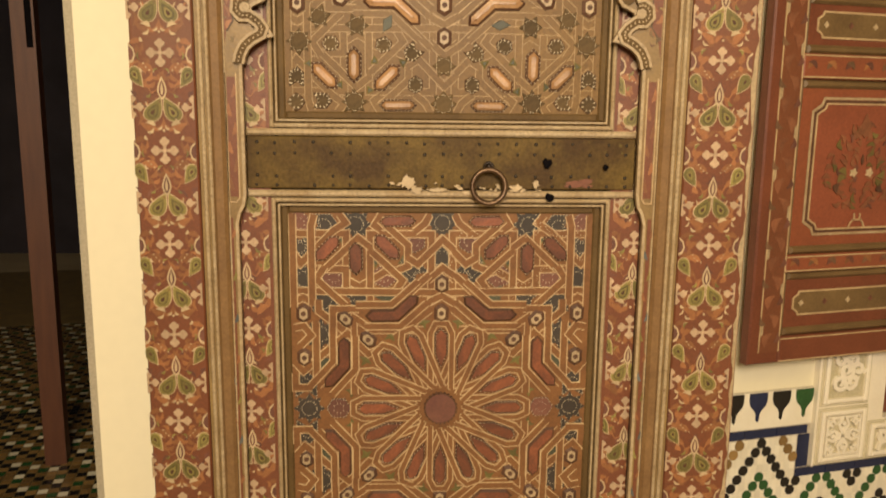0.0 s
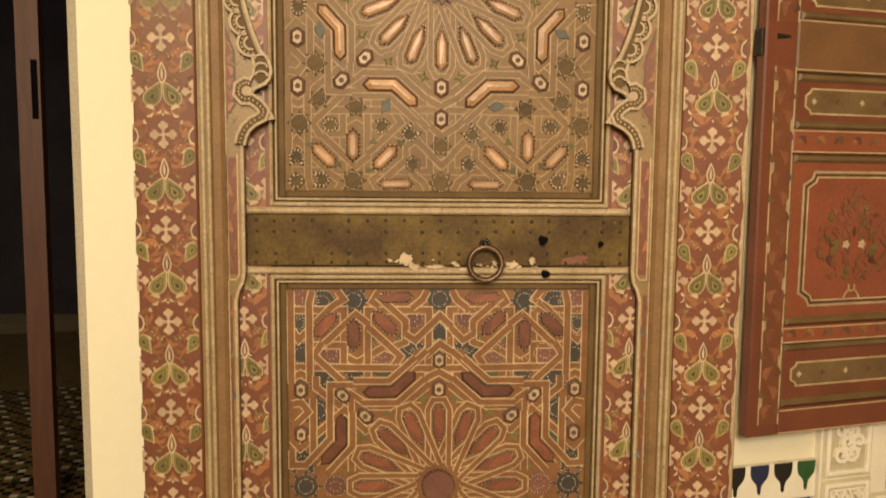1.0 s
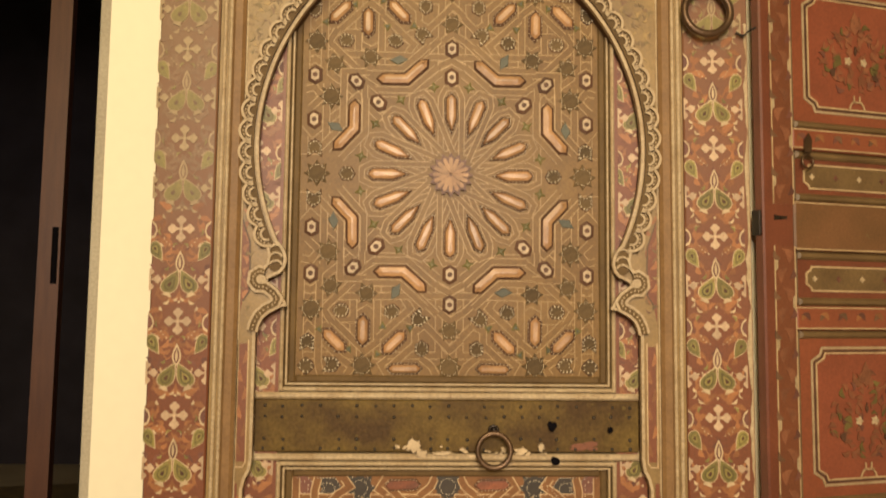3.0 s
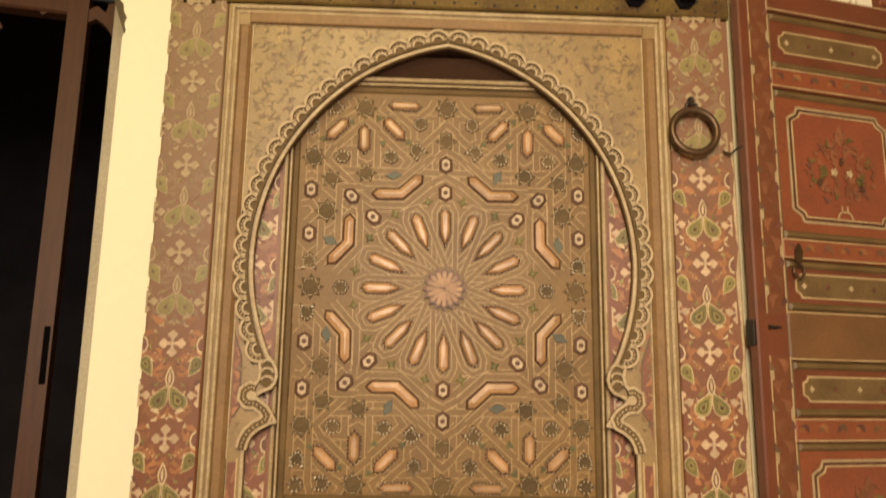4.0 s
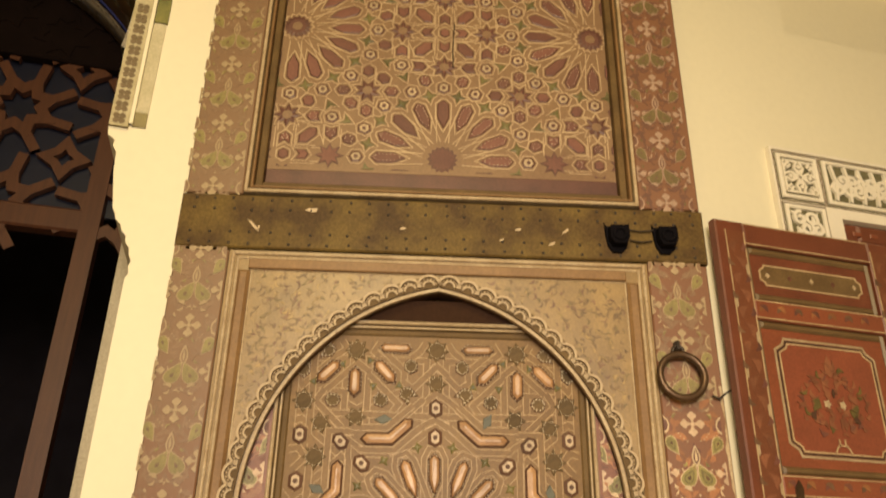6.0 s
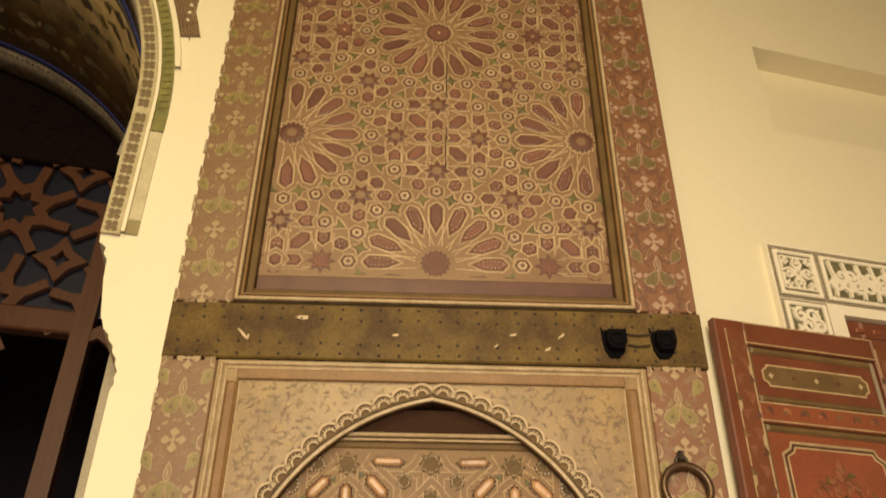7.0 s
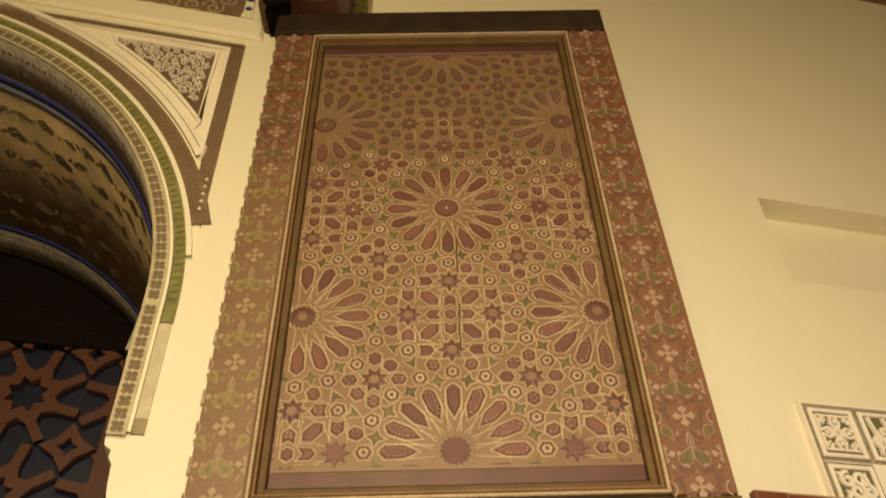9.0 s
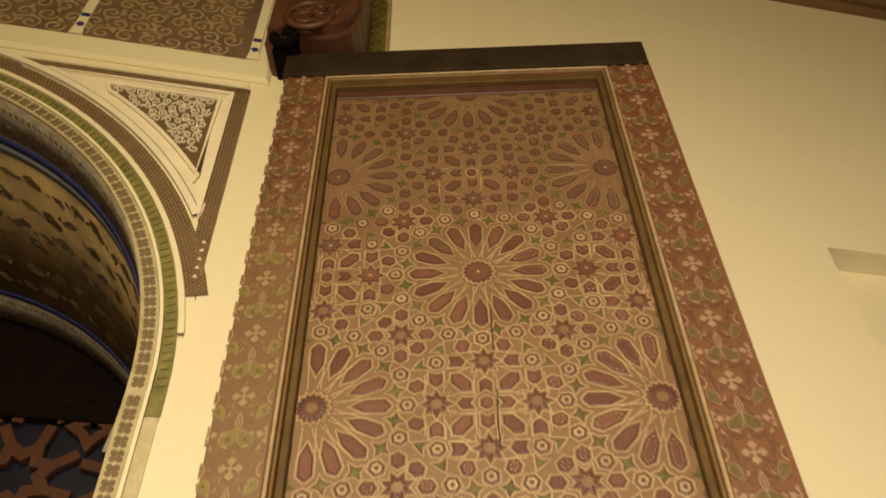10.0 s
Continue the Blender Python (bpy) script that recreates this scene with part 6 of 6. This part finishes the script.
def bouquet(bm, cx, z0, z1):
    """A vase of scrolling flowers."""
    h = z1 - z0
    for s in (1, -1):
        ribbon(bm, [(cx + s * 0.024, z0), (cx + s * 0.018, z0 + 0.012), (cx + s * 0.008, z0 + 0.02), (cx + s * 0.009, z0 + 0.034)], 0.004, -0.0022 + 0.012, 0.012, False, 0)
        for i in range(15):
            t = i / 14
            wide = 0.1 * math.sin(math.pi * min(1, t * 0.92 + 0.1)) ** 0.8
            for j in range(3):
                x = cx + s * wide * (0.15 + 0.38 * j) * random.uniform(0.85, 1.15)
                z = z0 + 0.05 + (h - 0.09) * t + random.uniform(-0.006, 0.006)
                prism(bm, moved(leaf_pts(random.uniform(0.018, 0.032), random.uniform(0.008, 0.013), random.choice((-0.3, 0.3))), x, z, 90 - s * random.uniform(10, 110)), 0.012 - 0.001 - 0.0001 * (i % 5) - 0.0003 * j, 0.013,
                      1 if random.random() < 0.8 else random.choice((2, 3)))
        for i in range(5):
            prism(bm, moved(leaf_pts(0.012, 0.008), cx + s * 0.024, z0 + h * 0.48, 72 * i), 0.0098, 0.013, 4)
        for i in range(3):
            prism(bm, moved(leaf_pts(0.028, 0.016, 0.3), cx + s * 0.07, z0 + h * (0.3 + 0.1 * i), 90 + s * (20 + 50 * i)), 0.0099, 0.013, 3 if i else 5)
    prism(bm, moved(leaf_pts(0.06, 0.026), cx, z1 - 0.062, 90), 0.0102, 0.013, 1)
    prism(bm, moved(leaf_pts(0.024, 0.008), cx, z0 + h * 0.55, 90), 0.0096, 0.013, 5)
    ribbon(bm, [(cx - 0.016, z0 + 0.018), (cx + 0.016, z0 + 0.018)], 0.004, 0.0098, 0.012, False, 0)


PX0, PX1 = 0.09, SW - 0.077
for k, ((_, z0), (z1, _)) in enumerate(zip(RAILS, RAILS[1:])):
    tall = z1 - z0 > 0.3
    bm = bmesh.new()
    box(bm, PX0, PX1, 0.014, 0.034, z0, z1)
    pn = part("shutter_panel", bm, "shutter" if tall else "shutter_edge", shutter, "recessed red panel with a bouquet" if tall else "recessed panel with a long cartouche")
    bm = bmesh.new()
    box(bm, PX0, PX0 + 0.014, 0.006, 0.03, z0 + 0.0005, z1 - 0.0005, 0, 0.006)
    box(bm, PX1 - 0.014, PX1, 0.006, 0.03, z0 + 0.0005, z1 - 0.0005, 0, 0.006)
    box(bm, PX0 + 0.015, PX1 - 0.015, 0.006, 0.03, z0 + 0.0005, z0 + 0.02, 0, 0.006)
    box(bm, PX0 + 0.015, PX1 - 0.015, 0.006, 0.03, z1 - 0.02, z1 - 0.0005, 0, 0.006)
    part("panel_moulding", bm, "shutter_green", pn, "green brown moulding")
    bm = bmesh.new()
    if tall:
        a = notched(PX0 + 0.052, PX1 - 0.052, z0 + 0.05, z1 - 0.046, 0.03)
        prism(bm, a, 0.0132, 0.02, 6)
        ribbon(bm, grown(a, 0.003), 0.006, 0.0126, 0.015, True, 7)
        ribbon(bm, grown(a, -0.004), 0.006, 0.0128, 0.015, True, 5)
        ribbon(bm, grown(a, -0.0095), 0.004, 0.0115, 0.015, True, 0)
        bouquet(bm, (PX0 + PX1) / 2, z0 + 0.062, z1 - 0.075)
    else:
        a = notched(PX0 + 0.04, PX1 - 0.04, (z0 + z1) / 2 - 0.029, (z0 + z1) / 2 + 0.029, 0.016)
        prism(bm, a, 0.0132, 0.02, 8)
        ribbon(bm, a, 0.0045, 0.0116, 0.015, True, 0)
        for i in range(5):
            x = PX0 + 0.064 + i * (PX1 - PX0 - 0.128) / 4
            for j in range(4):
                prism(bm, moved(leaf_pts(0.008, 0.006), x, (z0 + z1) / 2, 90 * j), 0.0118, 0.014, 4 if i % 2 == 0 else 2)
    part("cartouche", bm, ("line", "scroll_red", "rose", "moss_leaf", "cream", "rim", "panel_red", "pale", "shutter_green"), pn)
# bolt and hinge bits
bm = bmesh.new()
torus(bm, 0.128, -0.004, 1.752, 0.016, 0.0032, 18, 6)
prism(bm, [(0.118, 1.774), (0.138, 1.774), (0.141, 1.805), (0.132, 1.822), (0.12, 1.805)], -0.006, 0.0)
part("latch_ring", bm, "ring_iron", shutter, "small dull iron latch")
bm = bmesh.new()
box(bm, -0.006, 0.002, 0.006, 0.034, 1.57, 1.63, bev=0.002)
prism(bm, moved(ring_pts(0.0045, 8), 0.05, 1.612), -0.004, 0.001)
prism(bm, [(0.03, 1.606), (0.066, 1.61), (0.066, 1.616), (0.03, 1.618)], -0.0022, 0.001)
part("shutter_bolt", bm, "iron", shutter)
for z in (0.9, 2.3):
    bm = bmesh.new()
    box(bm, SW - 0.005, SW + 0.03, 0.012, 0.04, z, z + 0.06, bev=0.003)
    part("hinge", bm, "iron", shutter)

# ---- tiled dado ----
dado = thing("tiled_dado", "glazed mosaic dado of zigzags under a merlon frieze", "tile dado", WALL @ pose(-0.027, 0, 0))
bm = bmesh.new()
prism(bm, [(0.95, 0.0), (1.636, 0.0), (1.636, 0.563), (0.95, 0.563)], -0.004, 0.0)
prism(bm, [(1.636, 0.0), (2.75, 0.0), (2.75, 0.338), (1.636, 0.338)], -0.0041, 0.0)
part("tile_bed", bm, "grout", dado)


def tile_mesh(name, pts, key, y=-0.007):
    bm = bmesh.new()
    if area2(pts) < 0:
        pts = pts[::-1]
    inner = grown(pts, -0.0008)
    b, f = [bm.verts.new((x, -0.003, z)) for x, z in pts], [bm.verts.new((x, y, z)) for x, z in inner]
    n = len(pts)
    for i in range(n):
        bm.faces.new((b[i], b[(i + 1) % n], f[(i + 1) % n], f[i]))
    bm.faces.new(f)
    me = bpy.data.meshes.new(name)
    bm.to_mesh(me)
    bm.free()
    me.materials.append(M[key])
    return me


# merlons hang down between pale ones
hang = [(-0.0275, 0), (0.0275, 0), (0.0275, -0.022), (0.023, -0.036), (0.01, -0.05), (0.006, -0.058), (0.005, -0.074), (0.0, -0.08), (-0.005, -0.074), (-0.006, -0.058), (-0.01, -0.05), (-0.023, -0.036), (-0.0275, -0.022)]
merl = [tile_mesh("merlon", hang, k, -0.0085) for k in ("tile_black", "tile_blue", "tile_black", "tile_green")]
bm = bmesh.new()
prism(bm, [(0.95, 0.462), (1.636, 0.462), (1.636, 0.56), (0.95, 0.56)], -0.0062, -0.003)
part("merlon_ground", bm, "tile_white", dado, "white glazed merlon ground")
for i in range(10):
    again("merlon_tile", merl[(3 - i) % 4], dado, pose(1.606 - i * 0.0705, 0, 0.56))
for i in range(7):
    again("band_tile", tile_mesh("band", [(0, 0), (0.0955, 0), (0.0955, 0.024), (0, 0.024)], "tile_blue") if i == 0 else band_me, dado, pose(0.95 + i * 0.0965, 0, 0.435))
    if i == 0:
        band_me = [o for o in dado.children if o.name.startswith("band_tile")][0].data
side_me = tile_mesh("band", [(0, 0), (0.036, 0), (0.036, 0.092), (0, 0.092)], "tile_blue")
again("band_tile", side_me, dado, pose(1.598, 0, 0.341))
for i in range(6):
    again("band_tile", band_me, dado, pose(1.598 + i * 0.0965, 0, 0.314))
# zigzag of small octagons and fillers
oct_pts = moved(ring_pts(0.0154, 8, math.pi / 8))
octs = {k: tile_mesh("octagon", oct_pts, k) for k in ("tile_black", "tile_ochre", "tile_green", "tile_blue")}
fill = tile_mesh("filler", moved([(-0.006, -0.012), (0.006, -0.012), (0.006, 0.012), (-0.006, 0.012)], 0, 0, 0), "tile_white", -0.0065)
count = 0
P, Q = 0.0166, 0.0235
BANDS = ("tile_black", "tile_green", "tile_black", "tile_blue", "tile_black", "tile_ochre")
joined = bmesh.new()
for i in range(66):
    for j in range(18):
        u, z = 0.988 + i * P, 0.42 - j * Q
        if z < 0.01 or (u > 1.594 and z > 0.31):
            continue
        row = j - abs((i % 12) - 6)
        key = BANDS[(row // 4) % 6] if row % 4 == 0 else None
        if key is None:
            prism(joined, moved([(-P * 0.485, -Q * 0.485), (P * 0.485, -Q * 0.485), (P * 0.485, Q * 0.485), (-P * 0.485, Q * 0.485)], u, z), -0.0058, -0.003)
        elif count < 295 and 1.33 < u < 2.05 and z > 0.1:
            again("octagon_tile", octs[key], dado, pose(u, 0, z))
            count += 1
        else:
            prism(joined, moved(oct_pts, u, z), -0.0064, -0.003, {"tile_black": 1, "tile_ochre": 2, "tile_blue": 3, "tile_green": 4}[key])
tagged(part("small_tile", joined, ("tile_white", "tile_black", "tile_ochre", "tile_blue", "tile_green"), dado), kind="stuff")

# ---- wooden screen deep in the arch ----
SCREEN = WALL @ pose(0, 1.25, 0)
screen = thing("wooden_screen", "red brown wooden door frame with a star-lattice fanlight", "wooden screen", SCREEN)
bm = bmesh.new()
prism(bm, [(-0.526, 0), (-0.456, 0), (-0.445, 3.3), (-0.515, 3.3)], -0.011, 0.06)
part("post", bm, "screen", screen)
bm = bmesh.new()
box(bm, -0.478, -0.458, -0.013, -0.008, 1.458, 1.653)
part("lock_slot", bm, "soot", screen, "dark mortise slot")
bm = bmesh.new()
box(bm, -2.3, -0.45, -0.008, 0.06, 2.797, 2.893, bev=0.008)
part("transom", bm, "screen", screen)
bm = bmesh.new()
box(bm, -2.3, -0.15, 0.05, 0.07, 2.893, 4.05)
part("fanlight_back", bm, "night", screen, "dusky blue glass behind the lattice")
# star lattice
bm = bmesh.new()
GS = 0.42
for row in range(4):
    for col in range(6):
        cx, cz = -0.42 - col * GS, 2.9 + row * GS
        pts8 = star(GS * 0.29, 8, 0.66)
        ribbon(bm, moved(pts8, cx, cz, 22.5), 0.042, 0.0, 0.035, True)
        for i in range(8):
            a = 45 * i
            p0 = (cx + GS * 0.29 * math.cos(radians(a + 22.5)), cz + GS * 0.29 * math.sin(radians(a + 22.5)))
            p1 = (cx + GS * 0.52 * math.cos(radians(a + 22.5 + 5)), cz + GS * 0.52 * math.sin(radians(a + 22.5 + 5)))
            ribbon(bm, [p0, p1], 0.038, 0.002 + 0.001 * (i % 3), 0.033)
        ribbon(bm, moved(star(GS * 0.17, 4, 0.55), cx + GS / 2, cz + GS / 2, 0), 0.034, 0.001, 0.034, True)
tagged(part("star_lattice", bm, "screen", screen, "interlaced red brown lattice"), kind="stuff")
# Added black board: stands for the arch's shade over the lattice top.
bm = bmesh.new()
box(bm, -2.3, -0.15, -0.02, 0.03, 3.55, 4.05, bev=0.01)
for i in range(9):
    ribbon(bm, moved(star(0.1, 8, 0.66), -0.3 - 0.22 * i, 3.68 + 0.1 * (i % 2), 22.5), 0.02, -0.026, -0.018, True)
part("arch_head", bm, "board_dark", screen, "added black board with faint stars, standing for shade")

# dim room behind: mosaic floor with a darker border
inner = thing("mosaic_floor", "dim ochre mosaic floor seen through the arch", "floor", WALL, kind="structure")
bm = bmesh.new()
box(bm, -4.0, 0.3, 0.36, 5.0, 0.0, 0.004)
part("mosaic_bed", bm, "mosaic", inner)
bm = bmesh.new()
s = 0.034
for i in range(70):
    for j in range(70):
        u, d = -2.6 + i * s, 0.9 + j * s
        if u > -0.3:
            continue
        k = (0 if (i + j) % 4 == 0 else 1 if (i - j) % 4 == 0 else 2 if (i * 3 + j) % 5 == 0 else 3)
        if abs(d - 1.72) < 0.07:
            k = 0 if abs(d - 1.72) > 0.05 else (3 if (i + j) % 2 else 0)
        h = s * 0.44
        v = [bm.verts.new((u + a * h, d + b * h, 0.0075)) for a, b in ((-1, -1), (1, -1), (1, 1), (-1, 1))]
        bm.faces.new(v).material_index = k
tagged(part("mosaic_tile", bm, ("tile_black", "tile_green", "tile_white", "tile_ochre"), inner), kind="stuff")
